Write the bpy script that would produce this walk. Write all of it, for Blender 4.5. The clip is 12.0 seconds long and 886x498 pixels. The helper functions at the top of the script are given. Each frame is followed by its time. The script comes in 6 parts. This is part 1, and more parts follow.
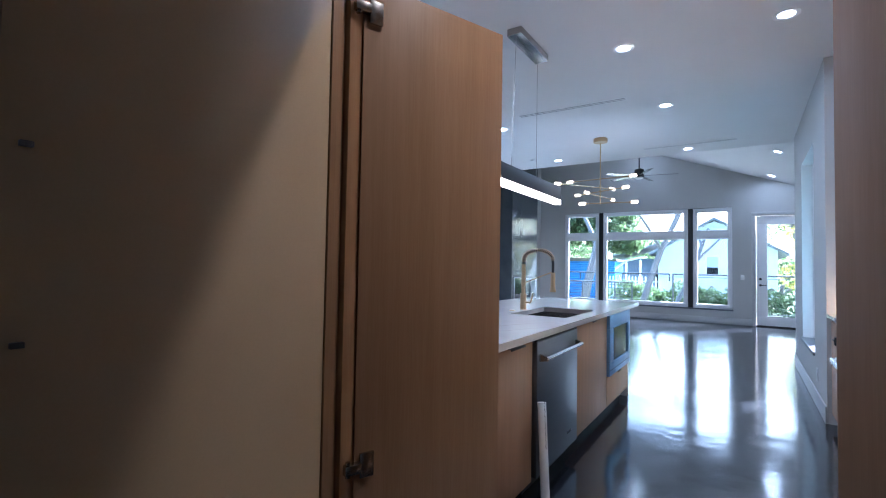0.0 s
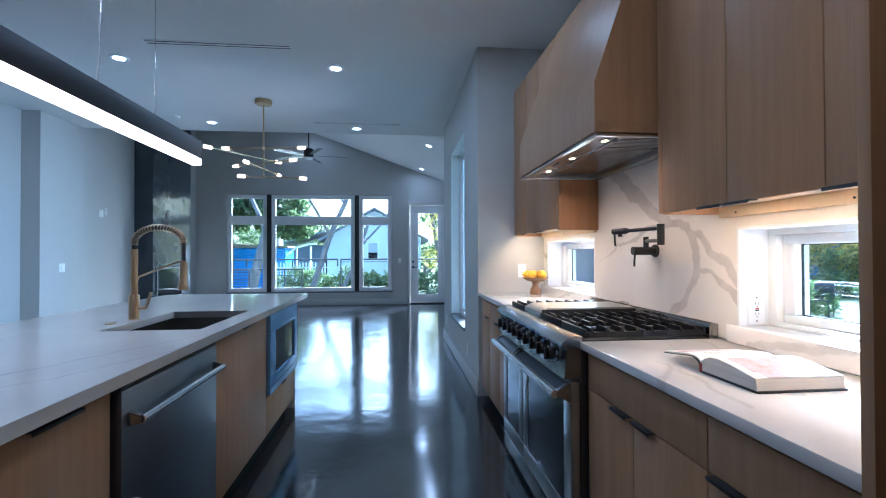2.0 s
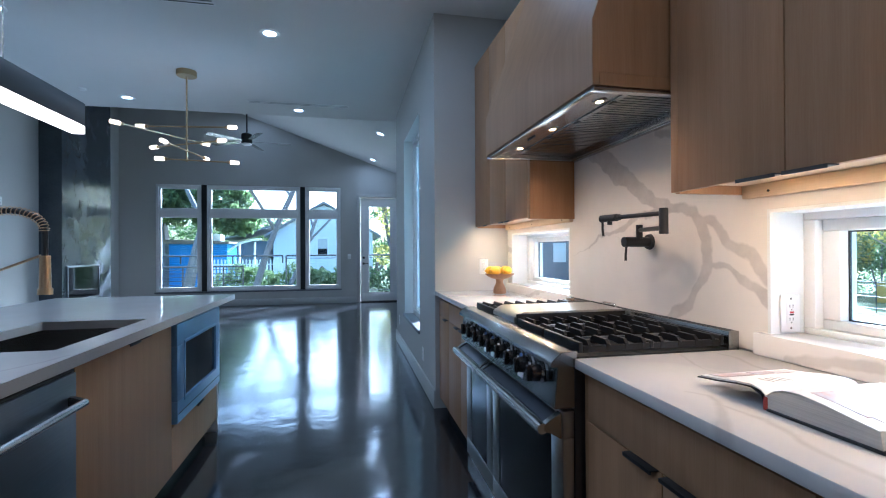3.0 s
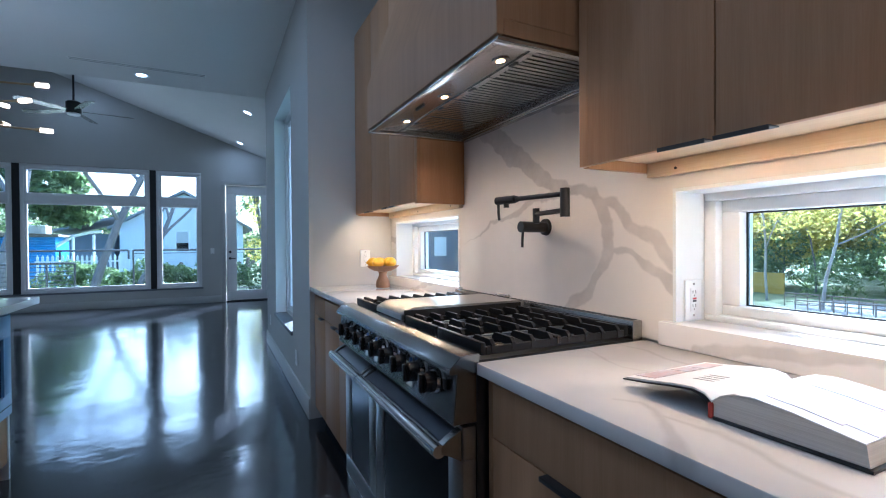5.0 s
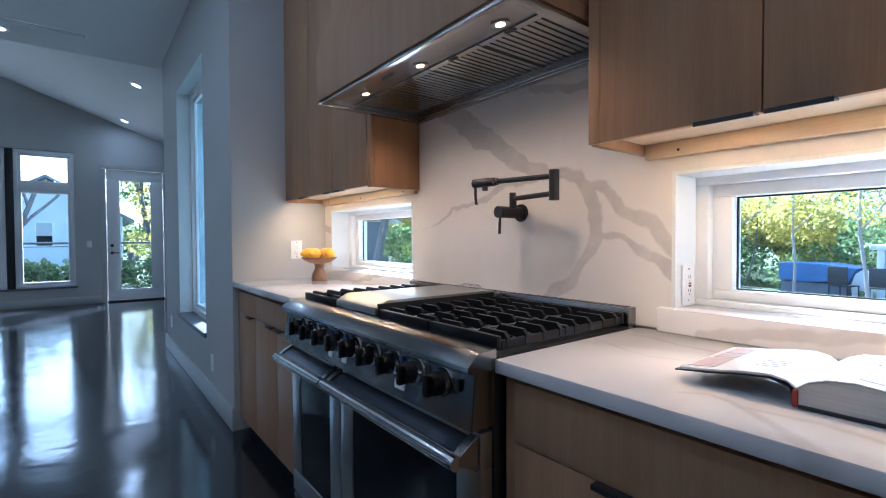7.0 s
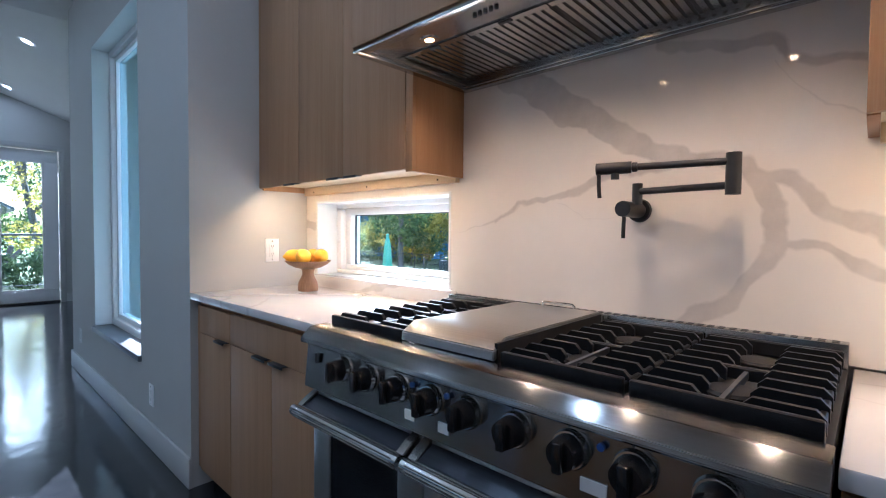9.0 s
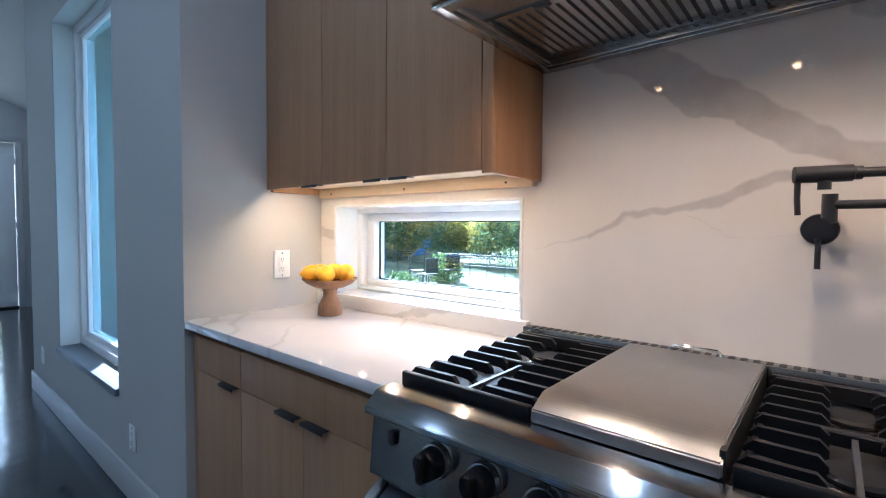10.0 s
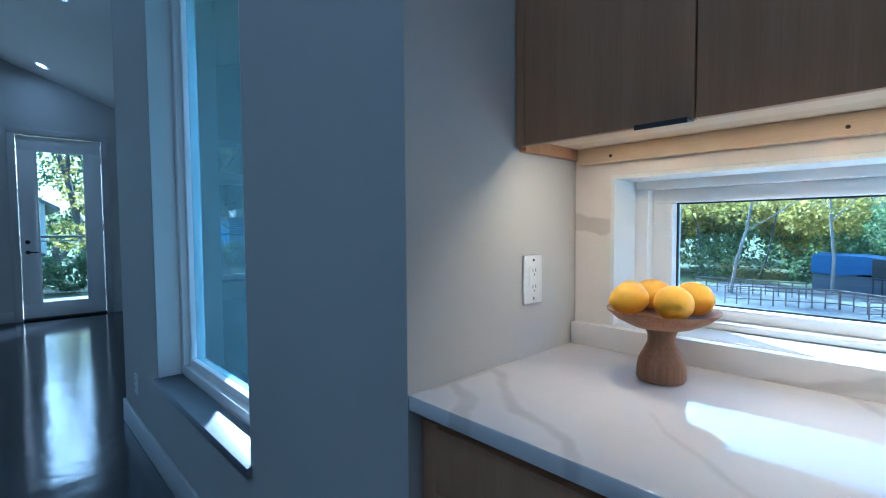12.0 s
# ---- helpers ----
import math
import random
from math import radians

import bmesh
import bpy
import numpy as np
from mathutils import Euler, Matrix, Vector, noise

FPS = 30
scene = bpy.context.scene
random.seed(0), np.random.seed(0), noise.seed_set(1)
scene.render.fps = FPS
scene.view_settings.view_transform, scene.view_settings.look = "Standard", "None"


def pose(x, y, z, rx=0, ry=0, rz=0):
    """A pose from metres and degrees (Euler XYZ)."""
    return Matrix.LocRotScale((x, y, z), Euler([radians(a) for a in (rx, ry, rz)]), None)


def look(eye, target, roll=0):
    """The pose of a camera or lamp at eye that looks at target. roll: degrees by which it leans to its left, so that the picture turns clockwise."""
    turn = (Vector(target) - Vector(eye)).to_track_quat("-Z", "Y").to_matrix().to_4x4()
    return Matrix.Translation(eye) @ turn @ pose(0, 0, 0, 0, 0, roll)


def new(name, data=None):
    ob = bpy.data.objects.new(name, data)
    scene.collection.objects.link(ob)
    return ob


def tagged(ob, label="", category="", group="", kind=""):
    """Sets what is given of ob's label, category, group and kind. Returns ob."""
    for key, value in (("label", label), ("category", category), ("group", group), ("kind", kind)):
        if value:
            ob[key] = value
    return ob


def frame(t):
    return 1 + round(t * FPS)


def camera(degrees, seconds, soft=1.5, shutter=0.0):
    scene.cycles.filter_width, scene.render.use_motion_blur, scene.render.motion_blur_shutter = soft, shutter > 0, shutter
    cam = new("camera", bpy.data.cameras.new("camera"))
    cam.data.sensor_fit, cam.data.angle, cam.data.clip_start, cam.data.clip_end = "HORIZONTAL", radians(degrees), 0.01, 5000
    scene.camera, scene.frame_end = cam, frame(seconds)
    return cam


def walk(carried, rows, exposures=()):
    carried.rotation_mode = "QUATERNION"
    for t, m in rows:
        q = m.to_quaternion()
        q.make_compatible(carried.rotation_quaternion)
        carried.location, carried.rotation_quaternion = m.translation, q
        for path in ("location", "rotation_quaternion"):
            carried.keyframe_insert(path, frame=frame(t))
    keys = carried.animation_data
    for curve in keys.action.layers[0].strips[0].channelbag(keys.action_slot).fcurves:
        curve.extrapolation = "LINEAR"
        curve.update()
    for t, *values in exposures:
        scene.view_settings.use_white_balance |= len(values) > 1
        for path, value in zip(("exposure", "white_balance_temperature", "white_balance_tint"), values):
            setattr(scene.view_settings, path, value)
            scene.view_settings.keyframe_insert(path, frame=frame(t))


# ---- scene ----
cam = camera(87.4, 12.0, soft=1.1)
PATH = [
    (0, (0.063, 0.421, 1.283), (-1.03, 2.094, 1.351), 1.0),
    (0.5, (0.034, 0.727, 1.277), (-0.605, 2.62, 1.341), 0.5),
    (1, (0.008, 0.942, 1.283), (-0.297, 2.918, 1.332), 0.1),
    (1.5, (-0.068, 1.173, 1.272), (-0.082, 3.172, 1.307), -0.1),
    (2, (-0.098, 1.418, 1.266), (0.105, 3.407, 1.289), -0.2),
    (2.5, (-0.065, 1.701, 1.26), (0.271, 3.672, 1.272), -0.3),
    (3, (-0.043, 1.906, 1.248), (0.361, 3.865, 1.254), -0.3),
    (3.2, (-0.043, 1.984, 1.248), (0.389, 3.936, 1.253), -0.2),
    (5, (0.046, 2.204, 1.214), (0.929, 3.998, 1.194), -0.4),
    (5.5, (0.096, 2.238, 1.2), (1.004, 4.02, 1.176), -0.3),
    (6, (0.063, 2.296, 1.186), (0.991, 4.068, 1.157), -0.3),
    (6.5, (-0.031, 2.373, 1.183), (1.022, 4.073, 1.148), -0.1),
    (6.7, (-0.061, 2.405, 1.182), (1.073, 4.051, 1.143), -0.2),
    (8.5, (-0.117, 3.01, 1.207), (1.265, 4.454, 1.146), 0.4),
    (9, (-0.138, 3.189, 1.207), (1.327, 4.55, 1.143), 0.5),
    (9.5, (-0.086, 3.441, 1.252), (1.415, 4.762, 1.179), 0.6),
    (10, (-0.061, 3.669, 1.273), (1.47, 4.953, 1.188), 0.5),
    (10.5, (-0.053, 3.951, 1.29), (1.512, 5.191, 1.191), 0.5),
    (11, (0.008, 4.229, 1.261), (1.574, 5.468, 1.156), 0.5),
    (11.5, (0.049, 4.508, 1.253), (1.578, 5.793, 1.155), 0.1),
    (12, (0.08, 4.827, 1.246), (1.459, 6.273, 1.152), -0.4),
]
walk(cam, [(t, look(eye, target, roll)) for t, eye, target, roll in PATH],
     [(0.0, 3.75, 5050, 17), (0.9, 3.45, 4800, 12), (1.5, 3.15, 4700, 10), (3.0, 2.83, 4850, 9), (6.5, 2.57, 4750, 10), (8.5, 2.8, 5150, 13), (9.5, 2.87, 5000, 12), (10.5, 2.55, 4750, 9), (11.0, 2.3, 4450, 6), (11.5, 2.1, 4000, -2), (12.0, 2.03, 4200, 1)])

SKY, SUN_POWER = 0.15, 5.0
PENDANT, DOWN_POWER, PUCK_POWER, HOOD_POWER, WINDOW_FILL = 0.9, 0.66, 0.29, 1.38, 6.5

# ---------------------------------------------------------------- world, sun, exposure
SUN_TO = Vector((0.72, 1.1, 1.0)).normalized()
world = bpy.data.worlds.new("world")
scene.world = world
world.use_nodes = True
wn, wl = world.node_tree.nodes, world.node_tree.links
sky = wn.new("ShaderNodeTexSky")
sky.sky_type = "NISHITA"
sky.sun_disc = False
sky.sun_elevation = math.asin(SUN_TO.z)
sky.sun_rotation = math.atan2(SUN_TO.x, SUN_TO.y)
sky.air_density, sky.dust_density, sky.ozone_density = 1.0, 5.0, 1.0
wl.new(sky.outputs["Color"], wn["Background"].inputs["Color"])
wn["Background"].inputs["Strength"].default_value = SKY
sun = new("sun", bpy.data.lights.new("sun", "SUN"))
sun.data.energy, sun.data.angle, sun.data.color = SUN_POWER, radians(0.5), (1.0, 0.95, 0.87)
sun.matrix_world = look(SUN_TO * 40, (0, 0, 0))


# ---------------------------------------------------------------- mesh helpers
def box(bm, x0, x1, y0, y1, z0, z1, r=0.0, seg=2):
    made = bmesh.ops.create_cube(bm, size=1.0)["verts"]
    for v in made:
        v.co = Vector((x0 if v.co.x < 0 else x1, y0 if v.co.y < 0 else y1, z0 if v.co.z < 0 else z1))
    if r > 0:
        edges = list({e for v in made for e in v.link_edges})
        bmesh.ops.bevel(bm, geom=edges, offset=r, segments=seg, affect="EDGES", profile=0.5, clamp_overlap=True)
    return bm


def abox(*a, r=0.0, seg=2):
    return box(bmesh.new(), *a, r=r, seg=seg)


def rod(bm, p0, p1, r, r2=None, seg=16):
    p0, p1 = Vector(p0), Vector(p1)
    turn = (p1 - p0).to_track_quat("Z", "Y").to_matrix().to_4x4()
    bmesh.ops.create_cone(bm, cap_ends=True, segments=seg, radius1=r, radius2=r if r2 is None else r2,
                          depth=(p1 - p0).length, matrix=Matrix.Translation((p0 + p1) / 2) @ turn)
    return bm


def arod(p0, p1, r, r2=None, seg=16):
    return rod(bmesh.new(), p0, p1, r, r2, seg)


def tube(bm, pts, r, seg=10, taper=None):
    pts = [Vector(p) for p in pts]
    rings = []
    side = None
    for i, p in enumerate(pts):
        d = (pts[min(i + 1, len(pts) - 1)] - pts[max(i - 1, 0)]).normalized()
        if side is None:
            side = d.orthogonal().normalized()
        side = (side - d * side.dot(d)).normalized()
        up = d.cross(side)
        rr = r if taper is None else r + (taper - r) * i / (len(pts) - 1)
        rings.append([bm.verts.new(p + (side * math.cos(a) + up * math.sin(a)) * rr)
                      for a in (2 * math.pi * k / seg for k in range(seg))])
    for a, b in zip(rings, rings[1:]):
        for k in range(seg):
            bm.faces.new((a[k], a[(k + 1) % seg], b[(k + 1) % seg], b[k]))
    bm.faces.new(rings[0][::-1])
    bm.faces.new(rings[-1])
    return bm


def lathe(bm, profile, centre, seg=32):
    c = Vector(centre)
    rings = [[bm.verts.new(c + Vector((r * math.cos(a), r * math.sin(a), z))) for a in (2 * math.pi * k / seg for k in range(seg))]
             for r, z in profile]
    for a, b in zip(rings, rings[1:]):
        for k in range(seg):
            bm.faces.new((a[k], a[(k + 1) % seg], b[(k + 1) % seg], b[k]))
    bm.faces.new(rings[0][::-1])
    bm.faces.new(rings[-1])
    return bm


def prism(bm, poly, axis, a0, a1):
    """A polygon of two coordinates, drawn out along the third axis."""
    def at(p, a):
        return Vector({"x": (a, p[0], p[1]), "y": (p[0], a, p[1]), "z": (p[0], p[1], a)}[axis])
    lo, hi = [bm.verts.new(at(p, a0)) for p in poly], [bm.verts.new(at(p, a1)) for p in poly]
    n = len(poly)
    bm.faces.new(lo)
    bm.faces.new(hi[::-1])
    for k in range(n):
        bm.faces.new((lo[k], hi[k], hi[(k + 1) % n], lo[(k + 1) % n]))
    bmesh.ops.recalc_face_normals(bm, faces=bm.faces[:])
    return bm


def aprism(poly, axis, a0, a1, r=0.0):
    bm = prism(bmesh.new(), poly, axis, a0, a1)
    if r:
        bmesh.ops.bevel(bm, geom=bm.edges[:], offset=r, segments=2, affect="EDGES", clamp_overlap=True)
    return bm


def thing(name, at, label, category, group="", kind=""):
    ob = new(name)
    ob.empty_display_size = 0.1
    ob.location = at
    return tagged(ob, label, category, group, kind)


def to_mesh(name, bm, material):
    bm.normal_update()
    for e in bm.edges:
        e.smooth = not (len(e.link_faces) == 2 and e.calc_face_angle(0) > 0.6)
    for f in bm.faces:
        f.smooth = True
    me = bpy.data.meshes.new(name)
    bm.to_mesh(me)
    bm.free()
    if material:
        me.materials.append(material)
    return me


def part(name, bm, material, parent, label=""):
    """One mesh, given in the world's metres, under a thing or under a part of it."""
    top = parent
    while top.parent:
        top = top.parent
    bmesh.ops.translate(bm, verts=bm.verts[:], vec=-top.location)
    ob = new(name, to_mesh(name, bm, material))
    ob.parent = parent
    return tagged(ob, label)


def solid(name, bm, material, label, category, kind="", group=""):
    return tagged(new(name, to_mesh(name, bm, material)), label, category, group, kind)


def structure(name, bm, material, label="", category=""):
    return solid(name, bm, material, label, category or name.split("_")[0], "structure")


def holed(axis, a0, a1, u0, u1, z0, z1, holes):
    """A wall's boxes: across its axis from a0 to a1, along u0..u1, z0..z1, with holes (u0, u1, z0, z1) through it."""
    bm = bmesh.new()
    us = sorted({u0, u1, *(h[0] for h in holes), *(h[1] for h in holes)})
    for ua, ub in zip(us, us[1:]):
        spans, z = [], z0
        for h in sorted((h for h in holes if h[0] < (ua + ub) / 2 < h[1]), key=lambda h: h[2]):
            if h[2] > z:
                spans.append((z, h[2]))
            z = h[3]
        if z < z1:
            spans.append((z, z1))
        for za, zb in spans:
            if axis == "x":
                box(bm, a0, a1, ua, ub, za, zb)
            else:
                box(bm, ua, ub, a0, a1, za, zb)
    bmesh.ops.remove_doubles(bm, verts=bm.verts[:], dist=1e-5)
    seen = {}
    for f in bm.faces:
        seen.setdefault(tuple(round(v, 4) for v in f.calc_center_median()), []).append(f)
    bmesh.ops.delete(bm, geom=[f for fs in seen.values() if len(fs) > 1 for f in fs], context="FACES_ONLY")
    return bm


# ---------------------------------------------------------------- materials
def nodes_of(name):
    m = bpy.data.materials.new(name)
    m.use_nodes = True
    return m, m.node_tree.nodes, m.node_tree.links, m.node_tree.nodes["Principled BSDF"]


def val(nt, links, sock, v):
    if hasattr(v, "is_output"):
        links.new(v, sock)
    else:
        sock.default_value = v


def math_node(nt, links, op, a, b=0.0, clamp=False):
    n = nt.new("ShaderNodeMath")
    n.operation, n.use_clamp = op, clamp
    val(nt, links, n.inputs[0], a)
    val(nt, links, n.inputs[1], b)
    return n.outputs[0]


def position(nt, links, scale=(1, 1, 1)):
    g = nt.new("ShaderNodeNewGeometry")
    m = nt.new("ShaderNodeVectorMath")
    m.operation = "MULTIPLY"
    links.new(g.outputs["Position"], m.inputs[0])
    m.inputs[1].default_value = scale
    return m.outputs[0]


def noise_node(nt, links, vec, scale, detail=4, rough=0.55, distort=0.0):
    n = nt.new("ShaderNodeTexNoise")
    n.inputs["Scale"].default_value, n.inputs["Detail"].default_value = scale, detail
    n.inputs["Roughness"].default_value, n.inputs["Distortion"].default_value = rough, distort
    links.new(vec, n.inputs["Vector"])
    return n.outputs["Fac"]


def ramp(nt, links, fac, stops):
    n = nt.new("ShaderNodeValToRGB")
    while len(n.color_ramp.elements) < len(stops):
        n.color_ramp.elements.new(0.5)
    for e, (p, c) in zip(n.color_ramp.elements, stops):
        e.position, e.color = p, (*c, 1)
    links.new(fac, n.inputs["Fac"])
    return n.outputs["Color"]


def mix(nt, links, fac, a, b, mode="MIX"):
    n = nt.new("ShaderNodeMix")
    n.data_type, n.blend_type = "RGBA", mode
    val(nt, links, n.inputs["Factor"], fac)
    for s, v in ((n.inputs["A"], a), (n.inputs["B"], b)):
        if hasattr(v, "is_output"):
            links.new(v, s)
        else:
            s.default_value = (*v, 1)
    return n.outputs["Result"]


def bump(nt, links, p, height, strength, distance=0.01):
    n = nt.new("ShaderNodeBump")
    n.inputs["Strength"].default_value, n.inputs["Distance"].default_value = strength, distance
    links.new(height, n.inputs["Height"])
    links.new(n.outputs["Normal"], p.inputs["Normal"])


def per_object(nt, links, colour, amount):
    """Lighter or darker from object to object."""
    info = nt.new("ShaderNodeObjectInfo")
    f = math_node(nt, links, "MULTIPLY_ADD", info.outputs["Random"], amount)
    f.node.inputs[2].default_value = 1 - amount / 2
    hsv = nt.new("ShaderNodeHueSaturation")
    links.new(f, hsv.inputs["Value"])
    links.new(colour, hsv.inputs["Color"])
    return hsv.outputs["Color"]


def surface(name, dark, light, rough, metal=0.0, scale=8.0, stretch=(1, 1, 1), fine=120.0, relief=0.05, rough_var=0.08, spec=0.5, vary=0.0, coat=0.0):
    """A surface of two tones with a coarse and a fine grain, wear in its gloss and a fine relief."""
    m, nt, links, p = nodes_of(name)
    vec = position(nt, links, stretch)
    coarse, grain = noise_node(nt, links, vec, scale, 5), noise_node(nt, links, vec, fine, 3)
    both = math_node(nt, links, "ADD", math_node(nt, links, "MULTIPLY", coarse, 0.65), math_node(nt, links, "MULTIPLY", grain, 0.35))
    colour = ramp(nt, links, both, [(0.3, dark), (0.7, light)])
    if vary:
        colour = per_object(nt, links, colour, vary)
    links.new(colour, p.inputs["Base Color"])
    r = math_node(nt, links, "MULTIPLY_ADD", both, rough_var)
    r.node.inputs[2].default_value = rough - rough_var / 2
    links.new(r, p.inputs["Roughness"])
    p.inputs["Metallic"].default_value = metal
    p.inputs["Specular IOR Level"].default_value = spec
    p.inputs["Coat Weight"].default_value = coat
    if relief:
        bump(nt, links, p, both, relief, 0.004)
    return m


def wood(name, dark, mid, light, rough=0.42, vary=0.14, along="z"):
    m, nt, links, p = nodes_of(name)
    stretch = {"z": (1, 1, 0.035), "y": (1, 0.035, 1), "x": (0.035, 1, 1)}[along]
    info = nt.new("ShaderNodeObjectInfo")
    shift = nt.new("ShaderNodeVectorMath")
    shift.operation = "ADD"
    links.new(position(nt, links, stretch), shift.inputs[0])
    links.new(info.outputs["Random"], shift.inputs[1])
    vec = shift.outputs[0]
    streak = noise_node(nt, links, vec, 26, 5, 0.6)
    pores = noise_node(nt, links, vec, 260, 3, 0.7)
    broad = noise_node(nt, links, vec, 4, 2, 0.5)
    t = math_node(nt, links, "ADD", math_node(nt, links, "MULTIPLY", streak, 0.5), math_node(nt, links, "MULTIPLY", pores, 0.3))
    t = math_node(nt, links, "ADD", t, math_node(nt, links, "MULTIPLY", broad, 0.2))
    colour = ramp(nt, links, t, [(0.34, dark), (0.5, mid), (0.66, light)])
    links.new(per_object(nt, links, colour, vary), p.inputs["Base Color"])
    r = math_node(nt, links, "MULTIPLY_ADD", t, 0.2)
    r.node.inputs[2].default_value = rough - 0.1
    links.new(r, p.inputs["Roughness"])
    p.inputs["Specular IOR Level"].default_value = 0.17
    bump(nt, links, p, t, 0.12, 0.002)
    return m


def glow(name, colour, strength):
    m, nt, links, p = nodes_of(name)
    p.inputs["Base Color"].default_value = (0.9, 0.9, 0.9, 1)
    p.inputs["Emission Color"].default_value = (*colour, 1)
    p.inputs["Emission Strength"].default_value = strength
    return m


def brushed(name, base, rough, along="y", hair_relief=0.08, grain=0.0):
    m, nt, links, p = nodes_of(name)
    stretch = {"y": (300, 3, 300), "z": (300, 300, 3), "x": (3, 300, 300)}[along]
    hair = noise_node(nt, links, position(nt, links, stretch), 1.0, 3)
    smear = noise_node(nt, links, position(nt, links), 5, 3)
    links.new(ramp(nt, links, hair, [(0.25, tuple(c * 0.85 for c in base)), (0.75, base)]), p.inputs["Base Color"])
    p.inputs["Metallic"].default_value = 1.0
    r = math_node(nt, links, "MULTIPLY_ADD", smear, 0.06)
    r.node.inputs[2].default_value = rough - 0.03
    links.new(r, p.inputs["Roughness"])
    if grain:
        across = nt.new("ShaderNodeCombineXYZ")
        across.inputs[0].default_value, across.inputs[2].default_value = 0.7, 0.72
        links.new(across.outputs[0], p.inputs["Tangent"])
        p.inputs["Anisotropic"].default_value = grain
    bump(nt, links, p, hair, hair_relief, 0.001)
    return m


def pane_glass(name, tint=(0.82, 0.91, 0.96)):
    m, nt, links, p = nodes_of(name)
    nt.remove(p)
    out = nt["Material Output"]
    clear, shine, blend, weight = nt.new("ShaderNodeBsdfTransparent"), nt.new("ShaderNodeBsdfGlossy"), nt.new("ShaderNodeMixShader"), nt.new("ShaderNodeLayerWeight")
    clear.inputs["Color"].default_value = (*tint, 1)
    shine.inputs["Roughness"].default_value = 0.0
    grazing = math_node(nt, links, "POWER", weight.outputs["Facing"], 5.0)
    share = math_node(nt, links, "MULTIPLY_ADD", grazing, 0.92)
    share.node.inputs[2].default_value = 0.04
    links.new(share, blend.inputs[0])
    links.new(clear.outputs[0], blend.inputs[1])
    links.new(shine.outputs[0], blend.inputs[2])
    links.new(blend.outputs[0], out.inputs["Surface"])
    return m


def segment_distance(nt, links, y, z, a, b):
    """Distance from the line between two points of a wall (y, z), and the way along it from 0 to 1."""
    dy, dz = b[0] - a[0], b[1] - a[1]
    n2 = dy * dy + dz * dz
    py, pz = math_node(nt, links, "SUBTRACT", y, a[0]), math_node(nt, links, "SUBTRACT", z, a[1])
    h = math_node(nt, links, "ADD", math_node(nt, links, "MULTIPLY", py, dy / n2), math_node(nt, links, "MULTIPLY", pz, dz / n2), True)
    ey = math_node(nt, links, "SUBTRACT", py, math_node(nt, links, "MULTIPLY", h, dy))
    ez = math_node(nt, links, "SUBTRACT", pz, math_node(nt, links, "MULTIPLY", h, dz))
    d2 = math_node(nt, links, "ADD", math_node(nt, links, "MULTIPLY", ey, ey), math_node(nt, links, "MULTIPLY", ez, ez))
    return math_node(nt, links, "SQRT", d2), h


def marble_slab(name, veins, across="YZ", crisp=130.0, depth=0.68, wander=0.07, tones=((0.69, 0.65, 0.60), (0.76, 0.72, 0.67)), rough=0.035, spec=0.2):
    """White quartz with grey veins: each vein runs through points of the slab and has a half width at both its ends."""
    m, nt, links, p = nodes_of(name)
    pos = position(nt, links)
    sep = nt.new("ShaderNodeSeparateXYZ")
    links.new(pos, sep.inputs[0])
    w1, w2 = noise_node(nt, links, pos, 8, 3, 0.45), noise_node(nt, links, pos, 8.7, 3, 0.45)
    y = math_node(nt, links, "ADD", sep.outputs[across[0]], math_node(nt, links, "MULTIPLY", math_node(nt, links, "SUBTRACT", w1, 0.5), wander))
    z = math_node(nt, links, "ADD", sep.outputs[across[1]], math_node(nt, links, "MULTIPLY", math_node(nt, links, "SUBTRACT", w2, 0.5), wander))
    edge = noise_node(nt, links, pos, 13, 2, 0.5)
    total = None
    for points, wa, wb in veins:
        n = len(points) - 1
        for i, (a, b) in enumerate(zip(points, points[1:])):
            d, h = segment_distance(nt, links, y, z, a, b)
            w0, w1_ = wa + (wb - wa) * i / n, wa + (wb - wa) * (i + 1) / n
            width = math_node(nt, links, "MULTIPLY_ADD", h, w1_ - w0)
            width.node.inputs[2].default_value = w0
            width = math_node(nt, links, "MULTIPLY", width, math_node(nt, links, "ADD", edge, 0.55))
            lack = math_node(nt, links, "SUBTRACT", width, d)
            mask = math_node(nt, links, "MULTIPLY", lack, crisp, True)
            total = mask if total is None else math_node(nt, links, "MAXIMUM", total, mask)
    cloud = noise_node(nt, links, pos, 14, 4, 0.6)
    ground = ramp(nt, links, noise_node(nt, links, pos, 3, 4), [(0.3, tones[0]), (0.7, tones[1])])
    vein = ramp(nt, links, cloud, [(0.3, (0.40, 0.37, 0.35)), (0.7, (0.54, 0.51, 0.48))])
    links.new(mix(nt, links, math_node(nt, links, "MULTIPLY", total, depth), ground, vein), p.inputs["Base Color"])
    p.inputs["Roughness"].default_value = rough
    p.inputs["Specular IOR Level"].default_value = spec
    return m


